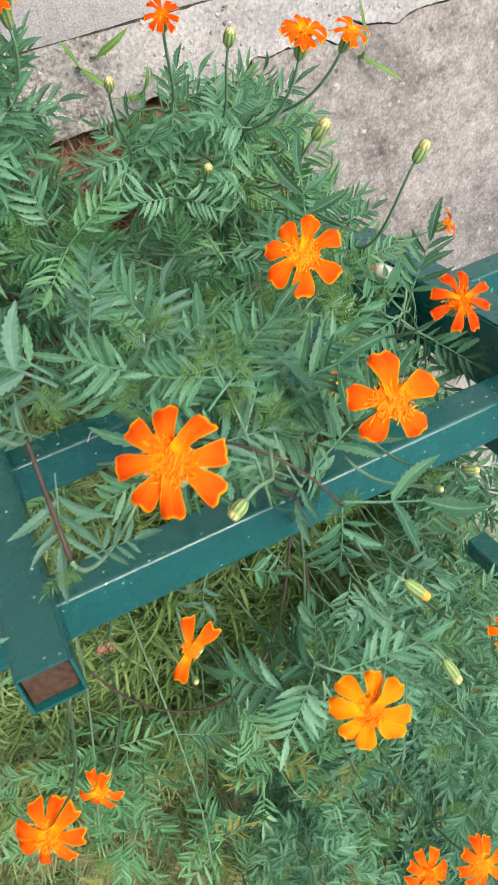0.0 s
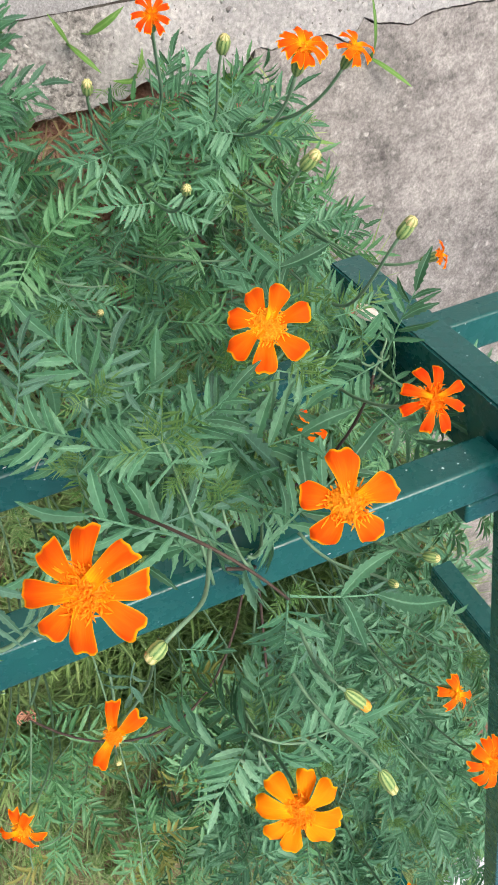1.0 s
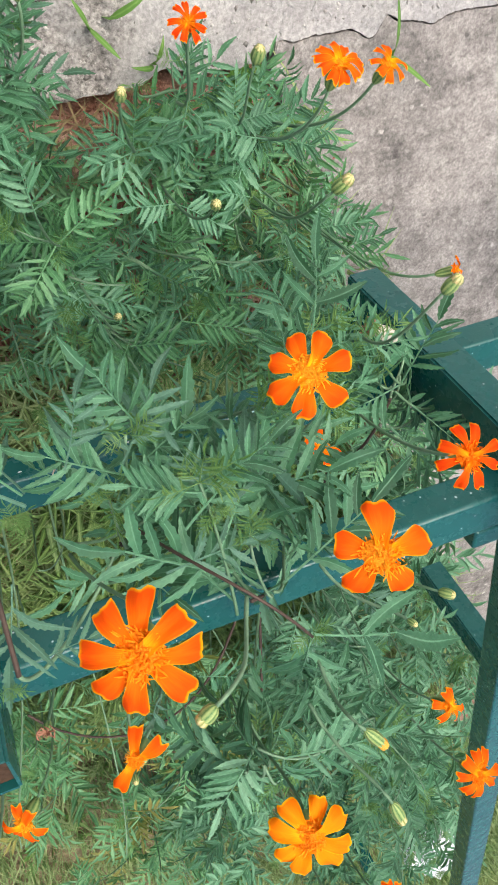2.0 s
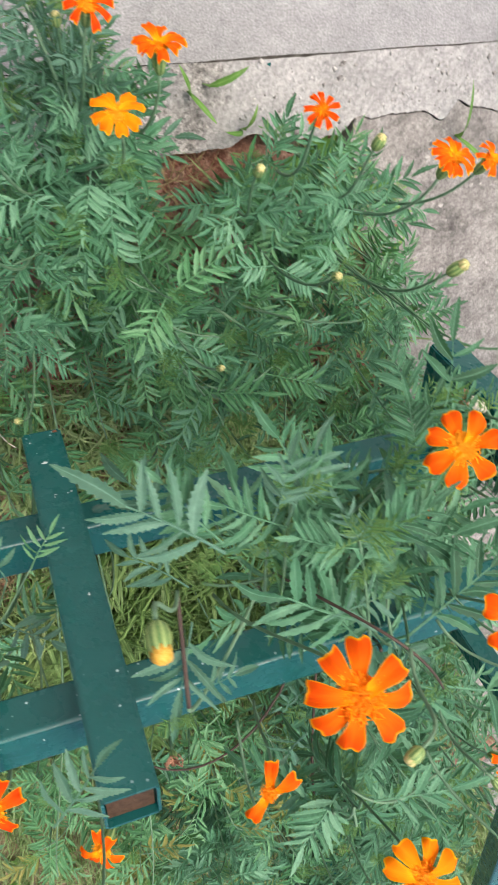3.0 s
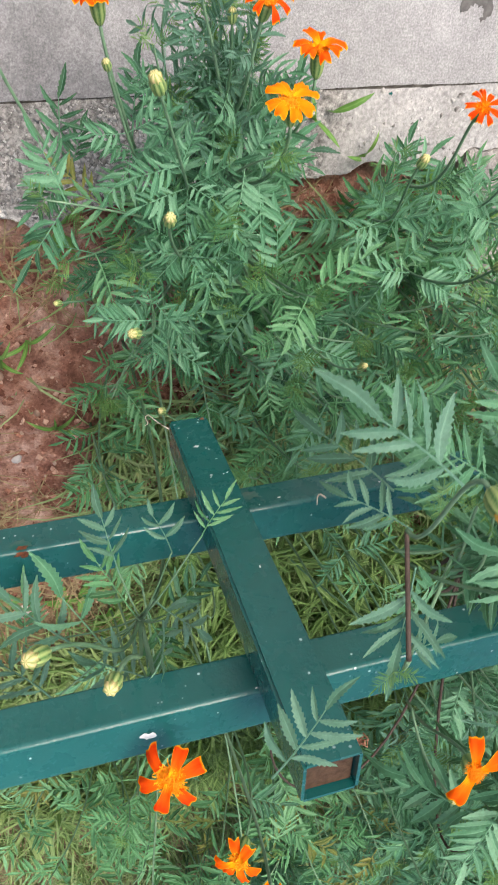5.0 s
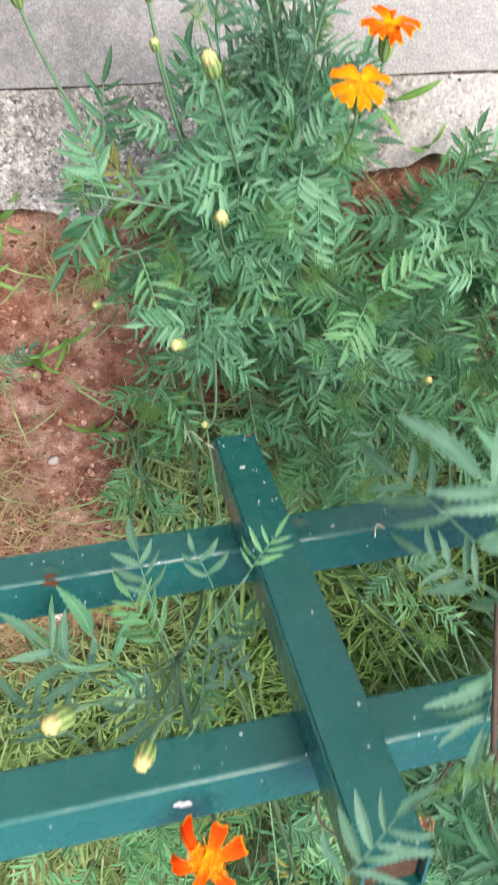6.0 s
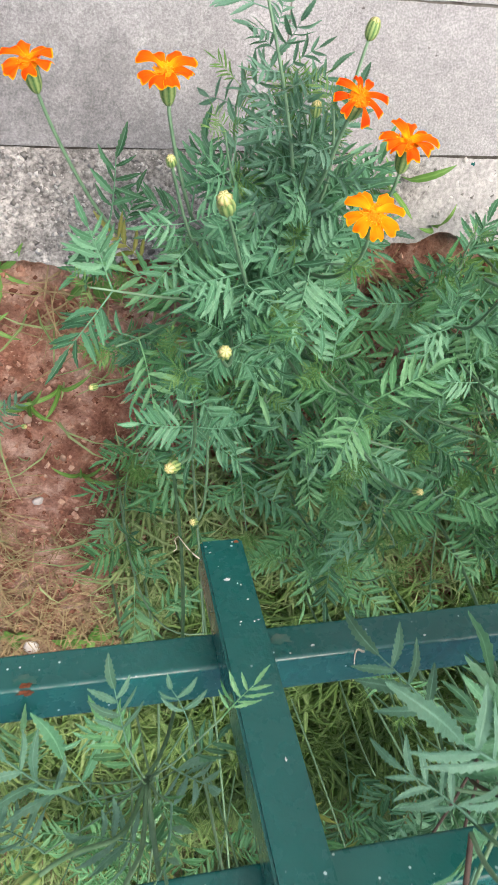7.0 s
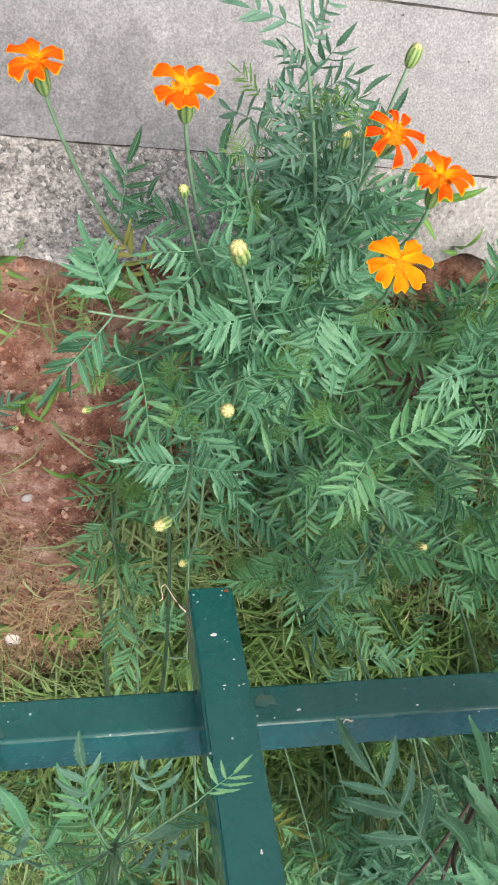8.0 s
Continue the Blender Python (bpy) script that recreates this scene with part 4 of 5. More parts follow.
bushy(corner, (0.38, 0.03, 0), spread(r, 9, (0.26, 0.46), (-0.04, 0.17), (0.14, 0.34)), r, 0.098, 0.078, 0.3, FINE + LOW * 2, keep=corner_keep)
bushy(corner, (0.4, -0.04, 0), spread(r, 6, (0.3, 0.5), (-0.24, 0.03), (0.1, 0.28)), r, 0.098, 0.078, 0.3, FINE[:5] + LOW * 2, keep=corner_keep)
bushy(corner, (0.42, -0.06, 0), spread(r, 4, (0.36, 0.48), (-0.14, -0.02), (0.34, 0.45)), r, 0.075, 0.045, 0.6, FINE, keep=below_light)
bushy(corner, (0.44, 0.0, 0), spread(r, 3, (0.44, 0.54), (0.0, 0.07), (0.1, 0.22)), r, 0.075, 0.045, 0.25, FINE + LOW * 2, keep=corner_keep, loose=0.04)
for at, axis, wide, petals, kind, shape, foot, seed in (
    ((0.287, 0.231, 0.388), (-0.15, 0.62, 0.75), 0.031, 9, "red", "slim", (0.32, 0.12, 0.22), 6),
    ((0.392, 0.195, 0.43), (0.05, 0.84, 0.5), 0.042, 10, "orange", "mid", (0.38, 0.09, 0.25), 7),
    ((0.45, 0.18, 0.405), (0.25, 0.78, 0.55), 0.034, 8, "orange", "mid", (0.4, 0.1, 0.25), 8),
    ((0.535, -0.025, 0.421), (0.78, 0.33, 0.53), 0.03, 7, "orange", "mid", (0.45, -0.02, 0.26), 9),
):
    _, end = flower(corner, at, axis, wide, petals, kind, shape, seed, cup=0.25)
    stalk(corner, foot, end, axis, r, stop=0.5, keep=corner_keep)
for at, axis, long, opened, foot in (
    ((0.221, 0.204, 0.423), (0.0, 0.7, 0.7), 0.012, 1, (0.26, 0.1, 0.25)),
    ((0.265, 0.137, 0.49), (-0.1, 0.6, 0.8), 0.012, 0, (0.28, 0.06, 0.27)),
    ((0.351, 0.152, 0.53), (0.4, 0.7, 0.6), 0.015, 1, (0.36, 0.05, 0.3)),
    ((0.34, 0.21, 0.4), (0.1, 0.8, 0.5), 0.015, 0, (0.36, 0.1, 0.24)),
):
    _, end = bud(corner, at, axis, long, opened, "pale closed bud")
    stalk(corner, foot, end, axis, r, r=0.0012, stop=0.6, leaf=0.06, keep=corner_keep)

# the tall plant that leans over the fence
r = random.Random(13)
tall = thing("marigold_plant", (0.41, -0.3, 0), "tall marigold plant in full orange bloom leaning over the fence", "plant", MARIGOLDS)


def tall_keep(p):
    clear = p.x < 0.05 and p.y < 0.03
    return below_light(p) and not clear and p.z > 0.42 and not (p.y > 0.17 and p.z > 0.6) and not (p.z > 0.76 and p.y > -0.03)


def trunk(a, b, c, d, thick=0.0038, thin=0.0018, mat=WOODY, label="purple-brown stem"):
    v, f = tube(bezier(a, b, c, d, 18) - np.array(tall.location), thick, thin, 6)
    part("stem", data_mesh("stem", v, f, mat), mat, tall, label, smooth=True)


NODE_A, NODE_B = Vector((0.054, 0.062, 0.772)), Vector((0.058, 0.122, 0.744))
FORK = (0.27, -0.17, 0.52)
trunk((0.41, -0.3, 0), (0.42, -0.3, 0.2), (0.34, -0.22, 0.42), FORK, 0.0021, 0.0019, STEM, "")
trunk(FORK, (0.22, -0.15, 0.58), (0.14, -0.06, 0.62), (0.12, 0.05, 0.7), 0.0019, 0.0012)
trunk(FORK, (0.25, -0.15, 0.62), (0.22, -0.05, 0.7), (0.18, 0.03, 0.755), 0.0019, 0.0012)
trunk((0.12, 0.05, 0.7), (0.1, 0.03, 0.72), (0.055, 0.02, 0.76), NODE_A, 0.0011, 0.0013, STEM, "")
trunk(NODE_A, NODE_A.lerp(NODE_B, 0.33), NODE_A.lerp(NODE_B, 0.66), NODE_B, 0.0014, 0.0012)
trunk((0.13, 0.06, 0.7), (0.15, 0.1, 0.78), (0.17, 0.1, 0.8), (0.2, 0.035, 0.793), 0.001, 0.0008)
trunk(FORK, (0.3, -0.15, 0.55), (0.36, -0.1, 0.57), (0.36, 0.0, 0.6), 0.0018, 0.0012)
trunk(FORK, (0.25, -0.2, 0.6), (0.2, -0.22, 0.66), (0.17, -0.14, 0.76), 0.0014, 0.001, STEM, "")
trunk(FORK, (0.25, -0.42, 0.56), (0.2, -0.5, 0.68), (0.185, -0.19, 0.745), 0.0017, 0.0012)
trunk(FORK, (0.2, -0.5, 0.58), (0.05, -0.36, 0.6), (0.026, -0.15, 0.66), 0.0015, 0.001)
HUBS = [Vector(p) for p in ((0.12, 0.05, 0.7), (0.18, 0.03, 0.75), (0.065, 0.06, 0.765), (0.36, 0.0, 0.6), (0.17, -0.14, 0.76))]
for hub, tips in (
    (HUBS[0], spread(r, 3, (0.1, 0.24), (0.08, 0.16), (0.66, 0.73))),
    (HUBS[1], spread(r, 4, (0.14, 0.3), (0.02, 0.13), (0.64, 0.76))),
    (HUBS[0], spread(r, 3, (0.12, 0.3), (0.02, 0.1), (0.58, 0.68))),
    (HUBS[3], spread(r, 2, (0.3, 0.38), (0.02, 0.1), (0.56, 0.66))),
    (HUBS[3], spread(r, 3, (0.38, 0.47), (-0.14, -0.04), (0.46, 0.56))),
    (HUBS[4], spread(r, 6, (0.15, 0.28), (-0.24, -0.08), (0.66, 0.79))),
):
    for tip in tips:
        foot = hub + Vector((r.gauss(0, 0.012), r.gauss(0, 0.012), r.gauss(0, 0.012)))
        stalk(tall, foot, tip, Vector(tip) - hub, r, r=0.0009, bend=0.03, leaf=0.085, start=0.2, stop=0.95, keep=tall_keep, gap=0.042, crown=5)


def hero(base, tip, pool, which, normal=(-0.22, 0.66, 0.72), plant=tall, label=""):
    way = Vector(tip) - Vector(base)
    return set_leaf(plant, base, way, normal, way.length / 1.16, [pool[which]], r, label)


# leaves held up to the light above the rails: base, tip, kind of leaf
for base, tip, pool, which in (
    ((0.262, 0.128, 0.66), (0.286, 0.18, 0.632), TRIPLE, 1),
    ((0.3, 0.1, 0.655), (0.338, 0.109, 0.668), FINE, 0),
    ((0.29, 0.09, 0.63), (0.33, 0.07, 0.6), FINE, 1),
    ((0.128, 0.12, 0.717), (0.172, 0.158, 0.683), BROAD, 0),
    ((0.102, 0.168, 0.757), (0.124, 0.203, 0.741), BROAD, 1),
    ((0.177, 0.11, 0.75), (0.268, 0.052, 0.658), BROAD, 2),
    ((0.168, 0.112, 0.742), (0.158, 0.137, 0.715), SPARSE, 1),
    ((0.15, 0.12, 0.7), (0.118, 0.185, 0.7), FINE, 2),
    ((0.15, 0.1, 0.75), (0.215, 0.12, 0.712), FINE, 4),
    ((0.135, 0.085, 0.76), (0.205, 0.068, 0.74), BROAD, 3),
    ((0.2, 0.04, 0.795), (0.274, 0.01, 0.813), TRIPLE, 0),
    ((0.201, 0.037, 0.79), (0.197, -0.05, 0.782), FINE, 1),
    ((0.2, 0.06, 0.76), (0.255, 0.03, 0.7), FINE, 6),
    ((0.082, 0.146, 0.748), (0.022, 0.212, 0.739), BROAD, 2),
    ((0.066, 0.114, 0.737), (0.032, 0.131, 0.701), BROAD, 1),
    ((0.08, 0.1, 0.69), (0.047, 0.127, 0.629), SPARSE, 1),
    ((0.064, 0.1, 0.748), (0.048, 0.052, 0.772), WHORL, 1),
    ((0.082, 0.15, 0.745), (0.043, 0.192, 0.722), FINE, 7),
    ((0.06, 0.045, 0.755), (0.105, 0.03, 0.74), SPARSE, 2),
    ((-0.024, 0.035, 0.797), (0.014, 0.086, 0.797), BROAD, 0),
    ((0.116, 0.03, 0.79), (0.1, -0.02, 0.775), SPARSE, 0),
    ((0.14, 0.0, 0.77), (0.175, -0.03, 0.765), FINE, 3),
    ((0.36, 0.0, 0.57), (0.435, 0.015, 0.5), FINE, 5),
):
    hero(base, tip, pool, which)
# threadlike young leaves crowded at the nodes
for node_at, count in (((0.047, 0.056, 0.772), 6), ((0.075, 0.135, 0.742), 7), ((0.168, 0.098, 0.742), 8), ((0.2, 0.033, 0.788), 6), ((0.3, 0.09, 0.64), 5)):
    for k in range(count):
        a = 2.4 * k + r.uniform(-0.4, 0.4)
        tip = Vector(node_at) + Vector((math.cos(a), math.sin(a), r.uniform(0.1, 0.9))).normalized() * r.uniform(0.008, 0.018)
        hero(node_at, tip, YOUNG, k % 3)

for at, axis, wide, petals, kind, shape, hub, seed, spin, missing, cup in (
    ((0.232, 0.149, 0.719), (-0.24, 0.72, 0.65), 0.0455, 7, "orange", "round", HUBS[0], 21, 0.3, (), 0.05),
    ((0.232, 0.095, 0.798), (-0.22, 0.68, 0.7), 0.049, 5, "orange", "wide", HUBS[1], 22, 0.15, (), 0.03),
    ((0.109, 0.146, 0.838), (-0.23, 0.64, 0.73), 0.046, 8, "orange", "mid", HUBS[2], 23, 0.25, (), 0.0),
    ((0.173, -0.069, 0.847), (-0.2, 0.72, 0.67), 0.046, 8, "light", "round", HUBS[4], 24, 0.1, (), 0.05),
    ((0.286, 0.126, 0.784), (-0.12, 0.67, 0.74), 0.033, 8, "red", "slim", HUBS[3], 25, 0.0, (), 0.0),
    ((0.095, -0.018, 0.792), (-0.33, 0.62, 0.7), 0.038, 7, "orange", "mid", HUBS[4], 26, 2.5, (1, 2, 4, 5), 0.2),
    ((0.301, -0.036, 0.595), (0.1, 0.82, 0.5), 0.034, 6, "orange", "mid", HUBS[3], 27, 0.0, (2,), 0.3),
):
    _, end = flower(tall, at, axis, wide, petals, kind, shape, seed, missing, cup, spin, button=0.13 if len(missing) > 2 else 0.21)
    stalk(tall, end.lerp(hub, 0.45) - Vector((0, 0.05, 0.1)), end, axis, r, leaves=False, r=0.001, bend=0.05, lift=0.0)
for at, axis, long, opened, foot, label in (
    ((0.122, 0.13, 0.864), (-0.75, -0.35, 0.2), 0.0068, 1, (0.163, 0.1, 0.8), "cream half-open bud"),
    ((0.214, 0.004, 0.846), (0.45, -0.65, 0.3), 0.0135, 2, (0.205, 0.005, 0.79), "spent head with an orange tuft"),
    ((0.219, -0.05, 0.866), (0.25, -0.85, 0.3), 0.014, 1, (0.195, -0.02, 0.8), "long green seed head"),
    ((0.305, 0.19, 0.731), (0.35, 0.8, 0.4), 0.01, 1, (0.3, 0.11, 0.655), "green bud"),
    ((0.029, 0.216, 0.841), (-0.1, -0.1, 0.95), 0.0115, 2, (0.058, 0.122, 0.744), "yellow opening bud"),
    ((0.3, 0.0, 0.78), (0.5, 0.2, 0.7), 0.009, 0, (0.27, -0.01, 0.7), "small green bud"),
    ((0.26, 0.02, 0.8), (0.2, 0.3, 0.9), 0.006, 0, (0.23, 0.02, 0.74), "small green bud"),
    ((0.09, -0.05, 0.79), (0.0, 0.3, 0.9), 0.006, 0, (0.1, -0.06, 0.72), "small green bud"),
):
    _, end = bud(tall, at, axis, long, opened, label, 0.7 if long > 0.012 else 1.25 if long == 0.0068 else 1.0)
    stalk(tall, foot, end, axis, r, leaves=False, r=0.0009, bend=0.02, lift=0.05)


def wilted(plant, at, axis, long, hub, mat, label, seed):
    """A spent head: a dry pod with a ragged tuft of shrunken petals."""
    rng = random.Random(seed)
    v, f = lathe(((-1.0, 0.08), (-0.8, 0.2), (-0.4, 0.25), (-0.05, 0.2), (0.0, 0.12)), 9, 0.12)
    slots = [0] * len(f)
    for _ in range(11):
        a, w = rng.uniform(0, 6.28), rng.uniform(0.15, 0.5)
        tv, tf = tube([(0, 0, -0.1), (0.2 * math.cos(a) * w, 0.2 * math.sin(a) * w, 0.2), (w * math.cos(a), w * math.sin(a), rng.uniform(0.2, 0.6)), (w * math.cos(a + 0.7), w * math.sin(a + 0.7), rng.uniform(0.2, 0.5))], 0.08, 0.04, 4)
        base = len(v)
        v += [tuple(p) for p in tv]
        f += [tuple(base + i for i in face) for face in tf]
        slots += [1] * len(tf)
    ob = new("spent_head", data_mesh("spent_head", v, f, mat, WITHERED, slots=slots))
    ob.parent = plant
    tagged(ob, label)
    ob.matrix_basis = under(plant, aim(at, axis)) @ Matrix.Scale(long, 4)
    stalk(plant, hub, Vector(at) - Vector(axis).normalized() * long, axis, rng, leaves=False, r=0.001, bend=0.03, lift=-0.1)


wilted(tall, (0.372, 0.03, 0.55), (-0.75, 0.5, -0.1), 0.024, HUBS[3], POD, "pale dry pod with withered petals", 1)
wilted(tall, (0.049, -0.04, 0.744), (-0.1, 0.5, 0.7), 0.012, Vector((0.07, -0.06, 0.66)), CALYX, "shrivelled brown flower head", 2)

# the smaller plant by the picket
r = random.Random(14)
small = thing("marigold_plant", (0.02, -0.14, 0), "slender marigold plant with buds beside the fence picket", "plant", MARIGOLDS)


S_HUB = Vector((-0.055, -0.065, 0.59))
v, f = tube(bezier((0.02, -0.14, 0), (0.02, -0.14, 0.3), (-0.01, -0.12, 0.52), S_HUB, 14) - np.array(small.location), 0.0022, 0.0015, 6)
part("stem", data_mesh("stem", v, f, STEM), STEM, small, smooth=True)
for base, tip, pool, which in (
    ((-0.012, 0.017, 0.608), (0.006, 0.064, 0.612), LOW, 3),
    ((-0.03, 0.0, 0.598), (-0.04, 0.05, 0.595), SPARSE, 0),
    ((-0.068, 0.0, 0.608), (-0.078, 0.055, 0.59), SPARSE, 2),
    ((-0.044, -0.03, 0.63), (-0.053, -0.014, 0.7), BROAD, 3),
    ((-0.085, -0.074, 0.6), (-0.112, -0.004, 0.6), TRIPLE, 0),
    ((-0.1, -0.086, 0.59), (-0.158, 0.004, 0.602), BROAD, 3),
    ((-0.055, -0.105, 0.615), (-0.101, -0.036, 0.635), BROAD, 0),
    ((-0.125, -0.124, 0.6), (-0.158, -0.045, 0.6), BROAD, 1),
    ((-0.141, -0.112, 0.55), (-0.134, -0.04, 0.55), LOW, 1),
    ((-0.034, -0.08, 0.58), (0.004, -0.03, 0.58), FINE, 4),
    ((-0.044, -0.05, 0.59), (0.0, -0.125, 0.585), BROAD, 2),
    ((-0.05, -0.05, 0.6), (-0.036, -0.105, 0.64), LOW, 0),
    ((-0.06, -0.05, 0.6), (-0.09, 0.005, 0.57), LOW, 2),
):
    hero(base, tip, pool, which, (-0.05, 0.75, 0.66), plant=small)
    v, f = tube(bezier(S_HUB, S_HUB.lerp(Vector(base), 0.3) + Vector((0, 0, 0.01)), S_HUB.lerp(Vector(base), 0.7), base, 8) - np.array(small.location), 0.0008, 0.0006, 5)
    part("stem", data_mesh("stem", v, f, STEM), STEM, small, smooth=True)
for at, axis, long, opened in (((-0.087, 0.03, 0.722), (-0.25, 0.35, 0.7), 0.0135, 1), ((-0.125, 0.038, 0.699), (-0.4, 0.4, 0.5), 0.0155, 1)):
    _, end = bud(small, at, axis, long, opened, "green and yellow pointed bud")
    stalk(small, S_HUB, end, axis, r, leaves=False, r=0.0014, bend=0.06)
_, end = flower(small, (-0.061, -0.043, 0.735), (-0.25, 0.64, 0.72), 0.04, 6, "red", "mid", 31, cup=0.0, spin=0.4, gaps=0.15)
stalk(small, S_HUB, end, (-0.25, 0.64, 0.72), r, leaves=False, r=0.0015)

# plants farther behind the fence
for n, (x, y, high, count, heads) in enumerate((
    (0.06, -0.5, 0.6, 6, (((-0.005, -0.25, 0.688), (-0.5, 0.3, 0.8), 0.04, (1, 4)), ((-0.02, -0.1, 0.8), (-0.25, 0.64, 0.72), 0.043, ()))),
    (0.34, -0.48, 0.7, 8, (((0.369, -0.3, 0.781), (0.1, 0.65, 0.75), 0.044, ()), ((0.236, -0.5, 0.78), (0.0, 0.6, 0.75), 0.045, ()), ((0.285, -0.495, 0.8), (0.1, 0.65, 0.75), 0.05, ()))),
    (0.2, -0.8, 0.55, 7, ()),
    (-0.1, -0.95, 0.42, 6, ()),
    (0.5, -0.85, 0.56, 6, (((0.363, -0.258, 0.733), (0.3, 0.5, 0.7), 0.034, (0, 3)),)),
    (0.3, -1.35, 0.55, 11, ()),
    (0.0, -1.5, 0.45, 7, ()),
    (0.65, -1.5, 0.55, 11, ()),
    (0.72, -0.95, 0.5, 5, ()),
    (0.66, -0.62, 0.42, 9, ()),
    (0.47, -0.66, 0.6, 4, ()),
    (0.52, -1.15, 0.56, 12, ()),
    (0.82, -1.3, 0.45, 5, ()),
    (0.8, -1.8, 0.45, 6, ()),
    (0.92, -2.5, 0.4, 5, ()),
    (0.5, -1.9, 0.5, 10, ()),
)):
    r = random.Random(40 + n)
    back = thing("marigold_plant", (x, y, 0), "leafy green marigold plant growing behind the fence", "plant", MARIGOLDS)

    def back_keep(p):
        under_rail = -0.1 < p.x < 0.56 and 0.1 < p.z < 0.76 + 0.65 * (p.y + 0.045)
        return p.z < 0.75 and p.y < -0.1 and not under_rail and not (p.x < 0.1 and p.y > -0.8 and p.z > 0.26)

    bushy(back, (x, y, 0), spread(r, count, (x - 0.17, x + 0.17), (y - 0.2, y + 0.2), (high * 0.55, high)), r, 0.1 if n < 2 else 0.125, 0.05 if n < 2 else 0.062, 0.35, FINE[:2] + LOW + OLD[:1] if n == 0 else FINE + SPARSE if n == 1 else LOW * 2 + OLD[:1] if x < 0.25 else COARSE, 0.0022, 0.0009, loose=0.07, keep=back_keep)
    for k, (at, axis, wide, missing) in enumerate(heads):
        _, end = flower(back, at, axis, wide, 8, "orange", "mid", 50 + n * 5 + k, missing, 0.1)
        stalk(back, (end.x * 0.8 + x * 0.2, end.y - 0.08, max(0.3, end.z - 0.3)), end, axis, r, leaves=False, bend=0.1, r=0.0011, lift=-0.15)


# ---- grass, weeds and litter on the ground ----
def blades(name, label, count, area, tall_range, seed, mat, keep, lay=0.5, wide=0.0035):
    """Loose blades in one mesh, bent over, of many lengths."""
    rng = random.Random(seed)
    verts, faces, uvs = [], [], []
    made = 0
    while made < count:
        x, y = rng.uniform(*area[0]), rng.uniform(*area[1])
        if not keep(x, y, rng):
            continue
        made += 1
        z = ground_height(x, y) - 0.002
        h, a = rng.uniform(*tall_range), rng.uniform(0, 6.28)
        out = np.array((math.cos(a), math.sin(a), 0))
        side = np.array((-out[1], out[0], 0)) * wide * rng.uniform(0.6, 1.3)
        bend = lay * rng.uniform(0.3, 1.5)
        base = len(verts)
        foot = np.array((x, y, z))
        for i, t in enumerate((0, 0.4, 0.75)):
            p = foot + out * h * bend * t * t + np.array((0, 0, h * (t - 0.35 * bend * t * t)))
            p[2] = max(p[2], z + 0.002)
            w = side * (0.7, 1.0, 0.7)[i]
            verts += [p - w, p + w]
            uvs += [(0.3, t), (0.7, t)]
        p = foot + out * h * bend + np.array((0, 0, h * max(0.03, 1 - 0.45 * bend)))
        verts.append(p)
        uvs.append((0.5, 1))
        faces += [(base, base + 1, base + 3, base + 2), (base + 2, base + 3, base + 5, base + 4), (base + 4, base + 5, base + 6)]
    ob = new(name, data_mesh(name, verts, faces, mat, uvs=uvs, smooth=False))
    return tagged(ob, label, "grass", kind="stuff")


def lawn(x, y, rng):
    p = Vector((x * 5, y * 5, 1))
    edge = -0.24 + 0.1 * noise.noise(p) - (0.4 if x < -0.05 else 0.0)
    if math.hypot(x - 1.13, y + 2.03) < 0.17 or math.hypot(x - 1.15, y + 3.25) < 0.2:
        return False
    return y < edge and noise.noise(Vector((x * 14, y * 14, 7))) > -0.25 and x < 0.55 - 0.343 * y


def bedside(x, y, rng):
    return y < 0.03 and noise.noise(Vector((x * 9, y * 9, 4))) > 0.0 and (x > -0.03 or rng.random() < 0.06)


blades("grass", "yellow-green grass behind the fence", 26000, ((-0.8, 1.3), (-3.2, -0.1)), (0.04, 0.12), 1, BLADE, lawn, 0.8, 0.0022)
blades("grass", "rough grass around the flower bed", 16000, ((-3.2, 2.2), (-4.2, 0.0)), (0.05, 0.16), 6, BLADE, lambda x, y, rng: y < -0.75 + 0.2 * noise.noise(Vector((x * 3, y * 3, 5))) and x < 0.55 - 0.343 * y and not (-0.8 < x < 1.3 and y > -3.2), 0.8, 0.004)
blades("grass", "bright yellow-green grass at the foot of the fence", 3800, ((-0.32, 0.42), (-1.0, -0.16)), (0.04, 0.11), 8, BLADE, lambda x, y, rng: y < -0.24 - (0.48 if x < -0.03 else 0.0) + 0.12 * noise.noise(Vector((x * 6, y * 6, 2))) and rng.random() < (1.0 if y < -0.7 else 0.5), 1.1, 0.0028)
blades("grass", "long lush grass between the fence and the plants", 2600, ((0.06, 0.62), (-1.15, -0.5)), (0.08, 0.2), 9, LUSH, lambda x, y, rng: rng.random() < (1.0 if y < -0.75 else 0.45) and noise.noise(Vector((x * 11, y * 11, 3))) > -0.1, 1.0, 0.0042)
blades("grass", "long lush grass between the fence and the plants", 900, ((-0.3, 0.06), (-1.2, -0.74)), (0.05, 0.16), 10, LUSH, lambda x, y, rng: noise.noise(Vector((x * 11, y * 11, 3))) > 0.05, 1.0, 0.004)
blades("grass", "thin tufts of grass among the plants", 1500, ((-0.3, 0.6), (-0.55, 0.04)), (0.03, 0.1), 2, BLADE, bedside, 0.9, 0.0018)
blades("straw", "dry straw scattered on the soil", 8000, ((-0.6, 0.5), (-1.1, 0.05)), (0.012, 0.06), 3, STRAW, lambda x, y, rng: noise.noise(Vector((x * 6, y * 6, 9))) + (0.42 if y < -0.37 else -0.3) > 0, 1.9, 0.001)


